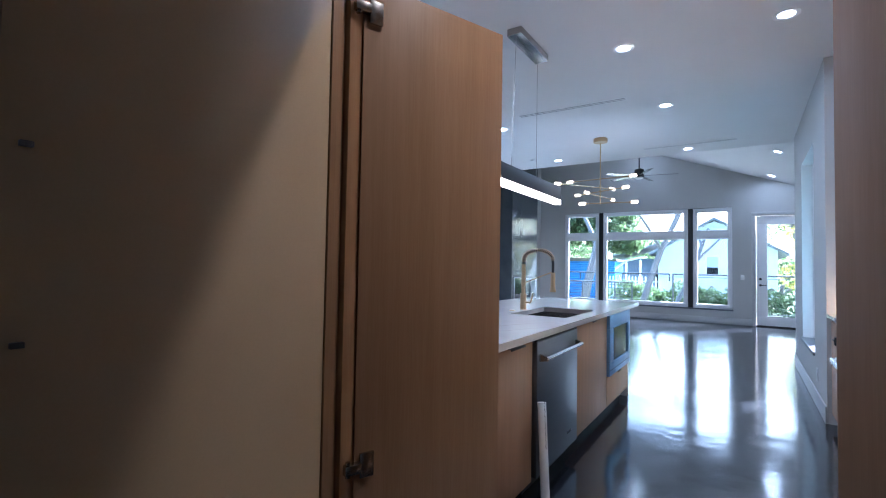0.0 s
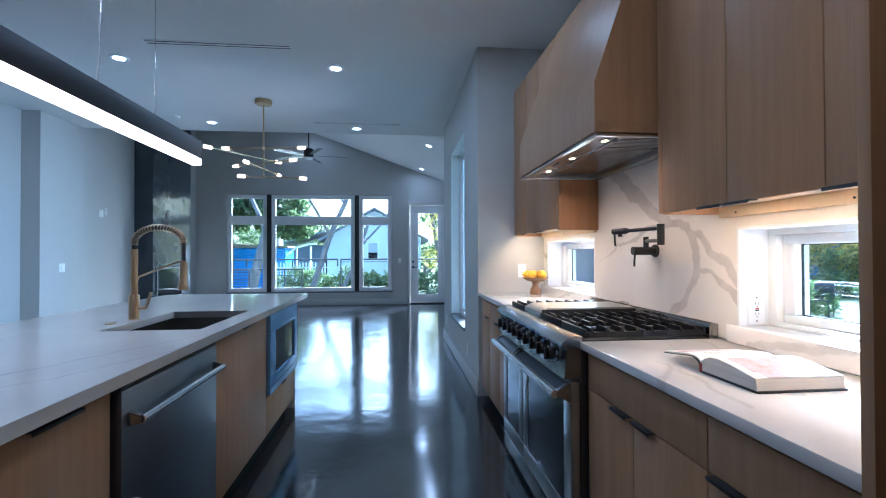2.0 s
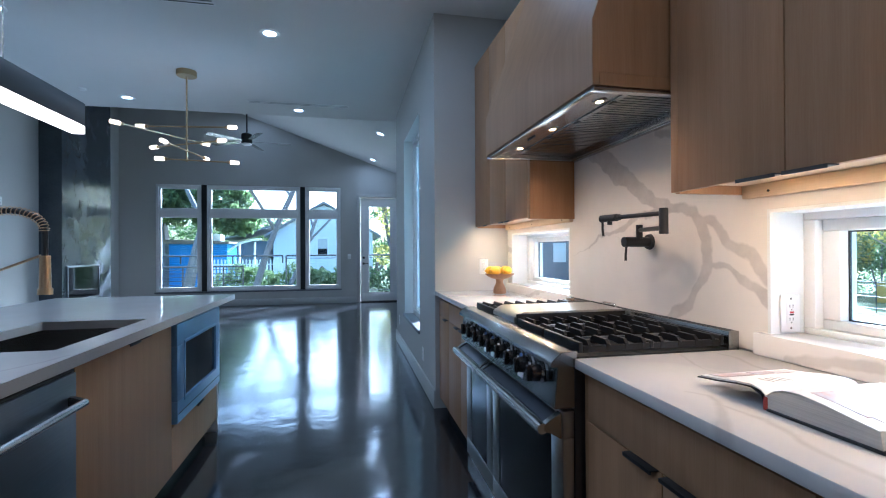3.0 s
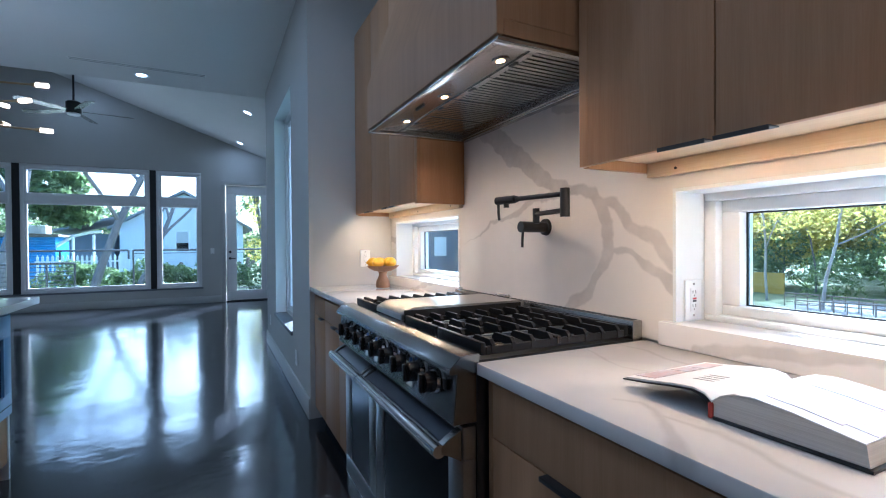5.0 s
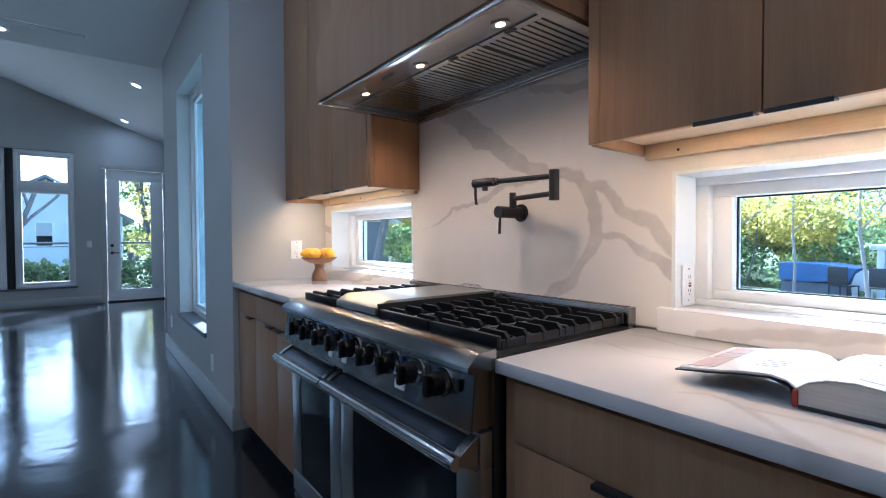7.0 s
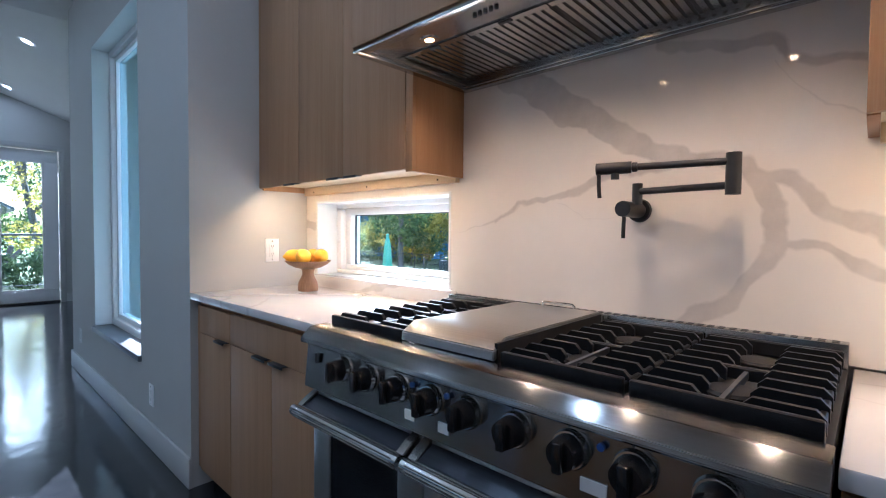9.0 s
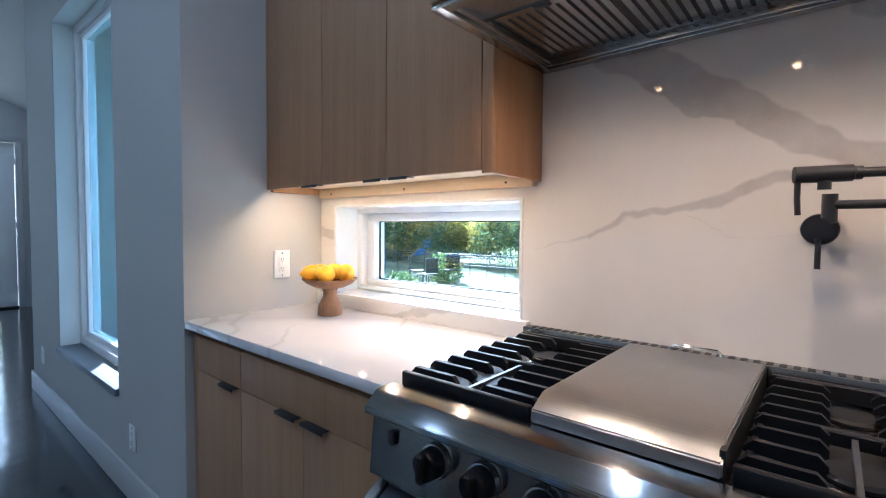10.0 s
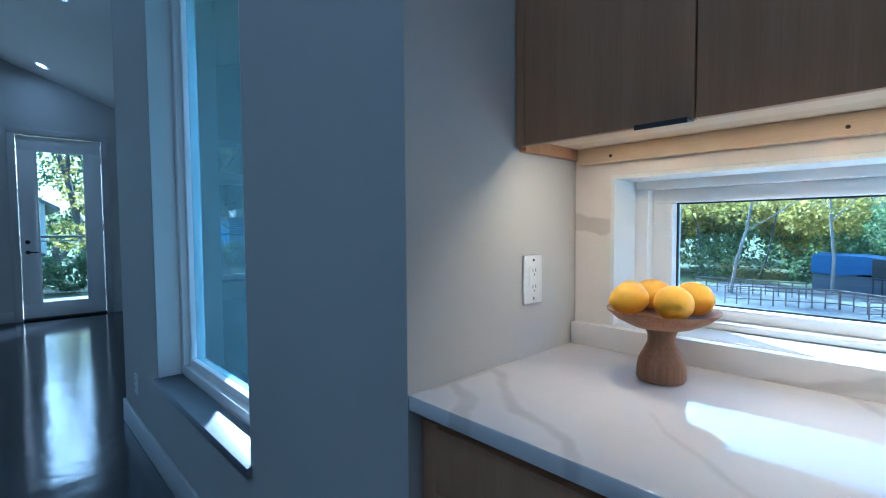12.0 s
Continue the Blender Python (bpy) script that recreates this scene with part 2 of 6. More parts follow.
def polished_concrete(name):
    m, nt, links, p = nodes_of(name)
    pos = position(nt, links)
    cloud, fine, scuff = noise_node(nt, links, pos, 1.6, 6, 0.62, 0.6), noise_node(nt, links, pos, 30, 4), noise_node(nt, links, pos, 6, 5, 0.65, 1.2)
    t = math_node(nt, links, "ADD", math_node(nt, links, "MULTIPLY", cloud, 0.6), math_node(nt, links, "MULTIPLY", scuff, 0.4))
    col = ramp(nt, links, t, [(0.32, (0.007, 0.008, 0.011)), (0.52, (0.013, 0.015, 0.019)), (0.72, (0.034, 0.037, 0.042))])
    links.new(col, p.inputs["Base Color"])
    r = math_node(nt, links, "MULTIPLY_ADD", scuff, 0.17)
    r.node.inputs[2].default_value = 0.04
    links.new(r, p.inputs["Roughness"])
    p.inputs["Specular IOR Level"].default_value = 0.5
    p.inputs["IOR"].default_value = 2.1
    wave = math_node(nt, links, "ADD", noise_node(nt, links, pos, 2.6, 3), math_node(nt, links, "MULTIPLY", fine, 0.06))
    bump(nt, links, p, wave, 0.13, 0.03)
    return m


def leaves(name, a, b, c):
    """Leaf cards of three tones that differ from leaf to leaf and let some light through."""
    m, nt, links, p = nodes_of(name)
    g = nt.new("ShaderNodeNewGeometry")
    col = ramp(nt, links, g.outputs["Random Per Island"], [(0.0, a), (0.5, b), (1.0, c)])
    links.new(col, p.inputs["Base Color"])
    p.inputs["Roughness"].default_value = 0.6
    thin = nt.new("ShaderNodeBsdfTranslucent")
    links.new(col, thin.inputs["Color"])
    blend = nt.new("ShaderNodeMixShader")
    blend.inputs[0].default_value = 0.6
    links.new(p.outputs[0], blend.inputs[1])
    links.new(thin.outputs[0], blend.inputs[2])
    links.new(blend.outputs[0], nt["Material Output"].inputs["Surface"])
    return m


WALL = surface("greige_wall_paint", (0.45, 0.445, 0.425), (0.49, 0.485, 0.465), 0.6, scale=1.5, fine=240, relief=0.06)
CEIL = surface("ceiling_paint", (0.70, 0.70, 0.69), (0.74, 0.74, 0.73), 0.75, scale=1.2, fine=200, relief=0.05)
TRIM = surface("grey_trim_paint", (0.46, 0.46, 0.45), (0.50, 0.50, 0.49), 0.4, scale=3, fine=150, relief=0.03)
WHITE = surface("white_frame_paint", (0.76, 0.77, 0.77), (0.82, 0.82, 0.82), 0.35, scale=3, fine=150, relief=0.02)
REVEAL = surface("white_reveal_paint", (0.70, 0.71, 0.70), (0.76, 0.77, 0.76), 0.5, scale=3, fine=200, relief=0.04)
OAK = wood("rift_oak", (0.325, 0.186, 0.096), (0.38, 0.223, 0.119), (0.43, 0.262, 0.147), vary=0.07)
OAK_SIDE = wood("rift_oak_side", (0.31, 0.165, 0.078), (0.37, 0.205, 0.102), (0.42, 0.245, 0.128), rough=0.35)
PLY = wood("maple_ply", (0.55, 0.43, 0.28), (0.63, 0.50, 0.34), (0.69, 0.57, 0.41), rough=0.5, along="y")
BEIGE = surface("beige_melamine", (0.56, 0.42, 0.25), (0.62, 0.47, 0.29), 0.5, scale=4, fine=180, relief=0.03)
WALNUT = wood("turned_wood", (0.20, 0.10, 0.05), (0.31, 0.17, 0.09), (0.40, 0.24, 0.14), rough=0.5)
STEEL = brushed("brushed_steel", (0.43, 0.41, 0.385), 0.24)
STEEL_DARK = brushed("dark_steel", (0.18, 0.19, 0.215), 0.36, along="y")
CHROME = brushed("bright_steel", (0.78, 0.77, 0.76), 0.16)
BRASS = brushed("champagne_bronze", (0.66, 0.47, 0.29), 0.3, along="z")
BRASS_LAMP = brushed("aged_brass", (0.50, 0.36, 0.20), 0.34)
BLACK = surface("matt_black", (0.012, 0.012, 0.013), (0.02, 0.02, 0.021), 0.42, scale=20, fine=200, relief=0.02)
IRON = surface("cast_iron", (0.006, 0.006, 0.007), (0.013, 0.013, 0.014), 0.42, scale=30, fine=400, relief=0.2, spec=0.22)
KNOB = surface("black_knob", (0.008, 0.008, 0.009), (0.014, 0.014, 0.015), 0.22, scale=20, fine=200, relief=0.0)
OVEN_GLASS = surface("oven_glass", (0.006, 0.007, 0.009), (0.010, 0.011, 0.013), 0.05, scale=3, relief=0.0, rough_var=0.02, spec=1.0)
SLATE = surface("dark_fireplace_steel", (0.025, 0.032, 0.042), (0.055, 0.066, 0.08), 0.22, scale=3, fine=40, relief=0.04, rough_var=0.2, spec=0.7)
GLASS = pane_glass("window_glass")
GLASS_TEAL = pane_glass("coated_window_glass", (0.44, 0.58, 0.63))
LINER = brushed("satin_hood_steel", (0.54, 0.535, 0.525), 0.22, hair_relief=0.04, grain=0.7)
# Range steel in two tones: rail and panel darkened, oven doors lightened for glare.
RANGE_STEEL = brushed("range_steel", (0.36, 0.36, 0.355), 0.17, hair_relief=0.02, grain=0.95)
DOOR_STEEL_LIT = brushed("range_steel_lit", (0.60, 0.60, 0.60), 0.3, hair_relief=0.03)
GRIDDLE_STEEL = brushed("satin_griddle_steel", (0.50, 0.495, 0.485), 0.3, hair_relief=0.03)
FILM = surface("blue_filmed_steel", (0.15, 0.28, 0.48), (0.22, 0.38, 0.60), 0.3, metal=0.3, scale=5, fine=90, relief=0.03)
PLASTIC = surface("white_plastic", (0.78, 0.78, 0.77), (0.82, 0.82, 0.81), 0.3, scale=10, relief=0.0)
SLOT = surface("dark_slot", (0.02, 0.02, 0.02), (0.03, 0.03, 0.03), 0.6, scale=10, relief=0.0)
RED = surface("red_button", (0.45, 0.02, 0.02), (0.5, 0.03, 0.03), 0.4, relief=0.0)
BLUE_DOT = surface("blue_badge", (0.02, 0.06, 0.2), (0.03, 0.08, 0.25), 0.3, relief=0.0)
PAPER = surface("paper", (0.74, 0.74, 0.73), (0.82, 0.81, 0.80), 0.34, scale=6, fine=160, relief=0.05)
PAGES = surface("page_edges", (0.50, 0.47, 0.43), (0.68, 0.65, 0.60), 0.75, scale=2, stretch=(1, 1, 160), fine=6, relief=0.3)
PHOTO = surface("printed_photo", (0.50, 0.24, 0.18), (0.55, 0.60, 0.70), 0.3, scale=26, fine=70, relief=0.0)
INK = surface("ink", (0.02, 0.02, 0.025), (0.03, 0.03, 0.035), 0.6, relief=0.0)
CLOTH_RED = surface("red_book_band", (0.30, 0.03, 0.02), (0.38, 0.05, 0.03), 0.6, relief=0.05)
LEMON = surface("lemon_peel", (0.80, 0.40, 0.006), (0.90, 0.53, 0.012), 0.38, scale=12, fine=170, relief=0.35, vary=0.08)
STONE_SILL = surface("grey_sill_stone", (0.10, 0.11, 0.13), (0.16, 0.17, 0.19), 0.35, scale=8, fine=90, relief=0.04)
FLOOR = polished_concrete("polished_dark_concrete")
V_BROAD = [((4.158, 1.782), (3.934, 1.622), (3.73, 1.486), (3.589, 1.42)), 0.054, 0.028]
V_LEFT = [((4.20, 1.26), (4.103, 1.318), (3.949, 1.33), (3.815, 1.385), (3.589, 1.414), (3.43, 1.391)), 0.009, 0.022]
V_HAIR = [((4.40, 1.213), (4.33, 1.222), (4.20, 1.26)), 0.002, 0.006]
V_RIGHT = [((3.43, 1.385), (3.335, 1.338), (3.263, 1.266), (3.17, 1.222), (3.09, 1.12), (2.98, 1.0)), 0.018, 0.026]
V_DOWN = [((3.43, 1.391), (3.369, 1.289), (3.367, 1.193), (3.446, 1.046), (3.60, 0.94)), 0.024, 0.024]
V_FORK = [((3.357, 1.20), (3.281, 1.182), (3.231, 1.145), (3.15, 1.115), (3.09, 1.06)), 0.013, 0.026]
V_TOP = [((3.641, 1.745), (3.487, 1.705), (3.379, 1.679), (3.345, 1.64), (3.10, 1.56)), 0.022, 0.012]
V_THIN = [((3.378, 1.631), (3.29, 1.533), (3.15, 1.42)), 0.003, 0.004]
V_THIN2 = [((3.95, 1.30), (3.85, 1.268), (3.72, 1.265)), 0.003, 0.002]
V_END = [((5.52, 1.26), (5.40, 1.25), (5.2, 1.27)), 0.025, 0.02]
T_CORNER = [((0.69, 5.51), (0.762, 5.50), (0.87, 5.50), (0.857, 5.456), (0.762, 5.375), (0.716, 5.311), (0.703, 5.245), (0.684, 5.197), (0.63, 5.16)), 0.016, 0.014]
T_BRANCH = [((0.738, 5.485), (0.703, 5.413), (0.646, 5.379), (0.62, 5.36)), 0.016, 0.028]
T_SHORT = [((0.87, 5.14), (0.811, 5.097), (0.75, 5.02), (0.70, 4.95), (0.62, 4.90)), 0.008, 0.014]
T_BACK = [((0.95, 4.62), (1.06, 4.80), (1.21, 4.92)), 0.006, 0.014]
T_BOOK = [((0.735, 2.86), (0.765, 2.817), (0.723, 2.747), (0.682, 2.698), (0.616, 2.623), (0.60, 2.60)), 0.008, 0.022]
T_BOOK2 = [((0.734, 2.754), (0.742, 2.689), (0.755, 2.659), (0.72, 2.55), (0.70, 2.40)), 0.010, 0.014]
T_HOB = [((0.99, 3.20), (0.953, 3.13), (0.924, 3.02), (0.947, 2.95)), 0.006, 0.008]
T_WALL = [((1.111, 3.20), (1.117, 3.111), (1.085, 3.023), (1.089, 2.929)), 0.007, 0.012]
QUARTZ = marble_slab("white_quartz_top", [T_CORNER, T_BRANCH, T_SHORT, T_BACK, T_BOOK, T_BOOK2, T_HOB, T_WALL], "XY", 90.0, 0.42, 0.04, ((0.71, 0.68, 0.66), (0.78, 0.75, 0.73)), 0.035, 1.0)
I_LONG = [((-1.75, 2.30), (-1.40, 2.70), (-1.256, 2.908), (-1.207, 2.991), (-1.153, 3.145), (-1.078, 3.282), (-0.975, 3.469), (-0.92, 3.62)), 0.016, 0.008]
I_NEXT = [((-1.45, 2.35), (-1.147, 2.768), (-1.066, 2.854), (-1.008, 3.019), (-0.952, 3.112), (-0.90, 3.25)), 0.012, 0.007]
I_FAR = [((-1.80, 3.20), (-1.737, 3.525), (-1.737, 3.706), (-1.676, 3.954), (-1.525, 4.188)), 0.010, 0.005]
QUARTZ_ISLAND = marble_slab("white_quartz_island", [I_LONG, I_NEXT, I_FAR], "XY", 90.0, 0.5, 0.05, ((0.71, 0.68, 0.66), (0.78, 0.75, 0.73)), 0.07, 0.8)
S_ONE = [((5.05, 0.93), (4.85, 0.955), (4.70, 0.99)), 0.012, 0.02]
S_TWO = [((3.02, 0.92), (2.90, 0.95), (2.76, 0.96), (2.62, 0.99)), 0.016, 0.02]
S_THREE = [((2.50, 0.92), (2.36, 0.96), (2.22, 0.985)), 0.012, 0.016]
QUARTZ_SILL = marble_slab("white_quartz_sill", [S_ONE, S_TWO, S_THREE], "YZ", 120.0, 0.55, 0.05, ((0.71, 0.68, 0.66), (0.78, 0.75, 0.73)), 0.08, 0.6)
SPLASH = marble_slab("veined_quartz_splashback", [V_BROAD, V_LEFT, V_HAIR, V_RIGHT, V_DOWN, V_FORK, V_TOP, V_THIN, V_THIN2, V_END])
GRASS = surface("lawn", (0.055, 0.085, 0.025), (0.16, 0.17, 0.07), 0.85, scale=0.7, fine=9, relief=0.6)
BARK = surface("grey_bark", (0.09, 0.085, 0.085), (0.19, 0.18, 0.175), 0.85, scale=6, stretch=(1, 1, 0.25), fine=40, relief=0.8)
BARK_PALE = surface("pale_bark", (0.24, 0.21, 0.18), (0.40, 0.36, 0.31), 0.85, scale=6, stretch=(1, 1, 0.25), fine=40, relief=0.6)
LEAF = leaves("green_leaves", (0.04, 0.075, 0.03), (0.09, 0.15, 0.05), (0.20, 0.26, 0.09))
LEAF_DARK = leaves("dark_green_leaves", (0.08, 0.12, 0.05), (0.15, 0.21, 0.085), (0.27, 0.33, 0.14))
LEAF_FALL = leaves("yellow_green_leaves", (0.30, 0.27, 0.06), (0.50, 0.43, 0.09), (0.68, 0.55, 0.17))
SIDING = surface("white_siding", (0.66, 0.68, 0.68), (0.74, 0.76, 0.76), 0.6, scale=1.5, fine=30, relief=0.1)
SHINGLE = surface("grey_shingle", (0.16, 0.16, 0.17), (0.26, 0.26, 0.27), 0.85, scale=3, fine=30, relief=0.4)
BLUE = surface("blue_painted_metal", (0.03, 0.17, 0.42), (0.06, 0.25, 0.55), 0.5, scale=2, fine=40, relief=0.1)
TARP = surface("faded_blue_tarp", (0.05, 0.12, 0.28), (0.08, 0.17, 0.36), 0.55, scale=3, fine=40, relief=0.5)
DARK_WALL = surface("dark_house_wall", (0.14, 0.15, 0.17), (0.20, 0.21, 0.23), 0.7, scale=2, relief=0.1)
FENCE_WOOD = surface("weathered_wood", (0.14, 0.11, 0.085), (0.25, 0.20, 0.16), 0.8, scale=5, stretch=(1, 1, 0.2), fine=50, relief=0.3)
RUST = surface("rust_yellow_sheet", (0.38, 0.24, 0.04), (0.52, 0.35, 0.07), 0.7, scale=2, relief=0.1)
METAL_RAIL = surface("dark_rail_metal", (0.02, 0.022, 0.024), (0.035, 0.037, 0.04), 0.4, scale=20, relief=0.02)
DECK = surface("deck_boards", (0.20, 0.18, 0.16), (0.32, 0.29, 0.26), 0.8, scale=4, stretch=(1, 0.1, 1), fine=40, relief=0.3)
GREEN_CLOTH = surface("green_umbrella_cloth", (0.10, 0.38, 0.25), (0.16, 0.48, 0.33), 0.8, scale=5, relief=0.1)
PATIO = surface("patio_paving", (0.12, 0.118, 0.11), (0.22, 0.21, 0.20), 0.85, scale=1.5, fine=30, relief=0.3)
LAMP_COOL = glow("downlight_glow", (0.85, 0.93, 1.0), 3.0)
LAMP_WARM = glow("warm_puck_glow", (1.0, 0.55, 0.22), 5.0)
LAMP_BAR = glow("pendant_bar_glow", (1.0, 0.76, 0.58), PENDANT)
LAMP_BULB = glow("bulb_glow", (1.0, 0.66, 0.40), 0.9)

# ---------------------------------------------------------------- the large structure
CEIL_Z, SPLASH_X, ROW_X = 3.13, 1.24, 0.635


def vault(x):
    return 3.10 + 0.36 * (1.25 - x)


structure("floor", abox(-5.15, 1.72, -1.4, 13.46, -0.2, 0.0), FLOOR, "polished dark concrete floor with a mirror-like sheen", "floor")
structure("ceiling_kitchen", abox(-5.15, 1.55, -1.4, 8.66, CEIL_Z, CEIL_Z + 0.25), CEIL, "flat painted kitchen ceiling", "ceiling")
structure("ceiling_vault", aprism([(-5.15, vault(-5.15)), (1.64, vault(1.64)), (1.64, vault(1.64) + 0.25), (-5.15, vault(-5.15) + 0.25)], "y", 8.661, 13.9), CEIL, "sloping painted ceiling of the living room", "ceiling")
# Overhang added out of view to trim the sun through the tall window.
bm = abox(1.551, 2.17, 1.0, 8.2, 2.97, 3.12)
box(bm, 1.66, 2.17, 8.201, 12.0, 2.97, 3.12)
structure("roof_eave", bm, WHITE, "unseen white roof overhang that trims the sun at the tall window", "eave")

WIN_1 = (4.427, 5.405, 0.985, 1.378)
WIN_2 = (2.13, 3.117, 0.98, 1.371)
structure("wall_east", holed("x", SPLASH_X + 0.02, 1.50, -1.4, 5.50, 0, CEIL_Z, [WIN_1, WIN_2]), WALL, "painted kitchen wall with two low windows", "wall")
structure("splashback", holed("x", SPLASH_X, SPLASH_X + 0.0195, 2.03, 5.508, 0.92, 2.6, [WIN_1, WIN_2]), SPLASH, "white quartz splashback with bold grey veins", "splashback")
structure("wall_return", abox(ROW_X, 1.50, 5.51, 5.66, 0, CEIL_Z), WALL, "grey painted return wall beside the counter", "wall")
WIN_TALL = (6.31, 7.53, 0.46, 2.58)
structure("wall_passage", holed("x", ROW_X, 0.86, 5.66, 8.42, 0, CEIL_Z, [WIN_TALL]), WALL, "grey painted wall with a tall window", "wall")
structure("wall_living_end", abox(0.861, 1.62, 8.25, 8.42, 0, 3.0), WALL, "grey painted end wall", "wall")
structure("wall_living_east", abox(1.55, 1.62, 8.421, 13.30, 0, 2.98), WALL, "grey painted side wall", "wall")
BACK_Y = 13.30
WINDOWS = [(-4.22, -3.28), (-3.17, -1.13), (-1.02, -0.20)]
bm = holed("y", BACK_Y, 13.46, -5.15, 1.62, 0, 2.85, [(-4.22, -0.20, 0.31, 2.77), (0.25, 1.20, 0.0, 2.54)])
prism(bm, [(-5.15, 2.85), (1.62, 2.85), (1.62, vault(1.62) + 0.1), (-5.15, vault(-5.15) + 0.1)], "y", BACK_Y, 13.46)
structure("wall_north", bm, WALL, "grey painted gable wall with a row of windows and a glazed door", "wall")
structure("wall_gable", aprism([(-4.95, CEIL_Z + 0.002), (0.86, CEIL_Z + 0.002), (0.86, vault(0.86) + 0.05), (-4.95, vault(-4.95) + 0.05)], "y", 8.54, 8.659), WALL, "painted gable above the edge of the kitchen ceiling", "wall")
bm = abox(-5.15, -4.95, 8.66, 13.30, 0, 5.4)
box(bm, -5.15, -4.62, 7.83, 8.66, 0, CEIL_Z)
box(bm, -5.15, -4.85, 6.22, 7.83, 0, CEIL_Z)
box(bm, -5.15, -4.66, 1.25, 6.22, 0, CEIL_Z)
structure("wall_west", bm, WALL, "light grey painted wall with a shallow niche", "wall")
bm = abox(-4.66, -0.78, 1.10, 1.25, 0, CEIL_Z)
box(bm, -0.78, 0.60, 1.10, 1.25, 2.17, CEIL_Z)
structure("wall_south", bm, WALL, "painted wall around the passage to the pantry", "wall")
# Pantry walls out of view, kept white to bounce light onto the side panel.
structure("wall_pantry_back", abox(-1.95, SPLASH_X + 0.02, -1.4, -1.25, 0, CEIL_Z), REVEAL, "unseen pantry wall, white to bounce light", "wall")
structure("wall_pantry_side", abox(-2.1, -1.95, -1.4, 1.10, 0, CEIL_Z), REVEAL, "unseen pantry wall, white to bounce light", "wall")


def baseboard(a, b, z=0.145):
    prof_r = 0.004
    return structure("baseboard", abox(min(a[0], b[0]), max(a[0], b[0]), min(a[1], b[1]), max(a[1], b[1]), 0.001, z, r=prof_r), TRIM, "tall grey painted baseboard", "baseboard")


baseboard((ROW_X - 0.016, 5.50), (ROW_X - 0.001, 8.42))
baseboard((ROW_X - 0.016, 8.421), (1.549, 8.436))
baseboard((1.534, 8.437), (1.549, 13.283))
baseboard((-4.95, 13.284), (0.175, 13.299))
baseboard((1.285, 13.284), (1.549, 13.299))
baseboard((-4.949, 8.675), (-4.934, 10.55))
baseboard((-4.949, 12.25), (-4.934, 13.283))
baseboard((-4.935, 8.661), (-4.62, 8.674))


# ---------------------------------------------------------------- windows and doors
def frame_ring(bm, axis, a0, a1, u0, u1, z0, z1, w, r=0.004):
    for ua, ub, za, zb in ((u0, u1, z0, z0 + w), (u0, u1, z1 - w, z1), (u0, u0 + w, z0 + w, z1 - w), (u1 - w, u1, z0 + w, z1 - w)):
        if axis == "x":
            box(bm, a0, a1, ua, ub, za, zb, r=r)
        elif axis == "z":
            box(bm, ua, ub, za, zb, a0, a1, r=r)
        else:
            box(bm, ua, ub, a0, a1, za, zb, r=r)
    return bm


def uneven_ring(bm, x0, x1, outer, inner, r=0.004):
    """A frame across x whose four members differ in width: outer and inner are (y0, y1, z0, z1)."""
    for a, b, c, d in ((outer[0], outer[1], outer[2], inner[2]), (outer[0], outer[1], inner[3], outer[3]),
                       (outer[0], inner[0], inner[2], inner[3]), (inner[1], outer[1], inner[2], inner[3])):
        box(bm, x0, x1, a, b, c, d, r=r)
    return bm


def pane(parent, axis, a, u0, u1, z0, z1, mat=None):
    bm = abox(a - 0.003, a + 0.003, u0, u1, z0, z1) if axis == "x" else abox(u0, u1, a - 0.003, a + 0.003, z0, z1)
    ob = part("pane", bm, mat or GLASS, parent)
    ob.visible_shadow = False
    return ob


for n, (x0, x1) in enumerate(WINDOWS, 1):
    w = thing(f"window_{n}", ((x0 + x1) / 2, BACK_Y + 0.06, 0.31), "large white-framed window with a transom light", "window", kind="structure")
    a0, a1 = BACK_Y + 0.012, BACK_Y + 0.11
    part("frame", frame_ring(bmesh.new(), "y", a0, a1, x0, x1, 0.345, 2.765, 0.055), WHITE, w)
    part("transom", abox(x0 + 0.056, x1 - 0.056, a0, a1, 2.06, 2.19, r=0.004), WHITE, w)
    for z0, z1 in ((0.401, 2.059), (2.191, 2.709)):
        sash = part("sash", frame_ring(bmesh.new(), "y", a0 + 0.02, a1 - 0.02, x0 + 0.056, x1 - 0.056, z0, z1, 0.042), WHITE, w)
        pane(sash, "y", a0 + 0.05, x0 + 0.10, x1 - 0.10, z0 + 0.043, z1 - 0.043)
    if n == 3:
        part("crank", abox(x0 + 0.45, x0 + 0.62, a0 - 0.018, a0 - 0.002, 0.352, 0.375, r=0.004), PLASTIC, w)
for x0, x1 in ((-3.278, -3.172), (-1.128, -1.022)):
    structure("window_post", abox(x0, x1, BACK_Y - 0.004, BACK_Y + 0.13, 0.345, 2.765, r=0.003), BLACK, "black post between two windows", "window post")
structure("window_ledge", abox(-4.24, -0.18, BACK_Y - 0.03, BACK_Y + 0.14, 0.311, 0.343, r=0.004), STONE_SILL, "dark stone ledge under the windows", "window sill")

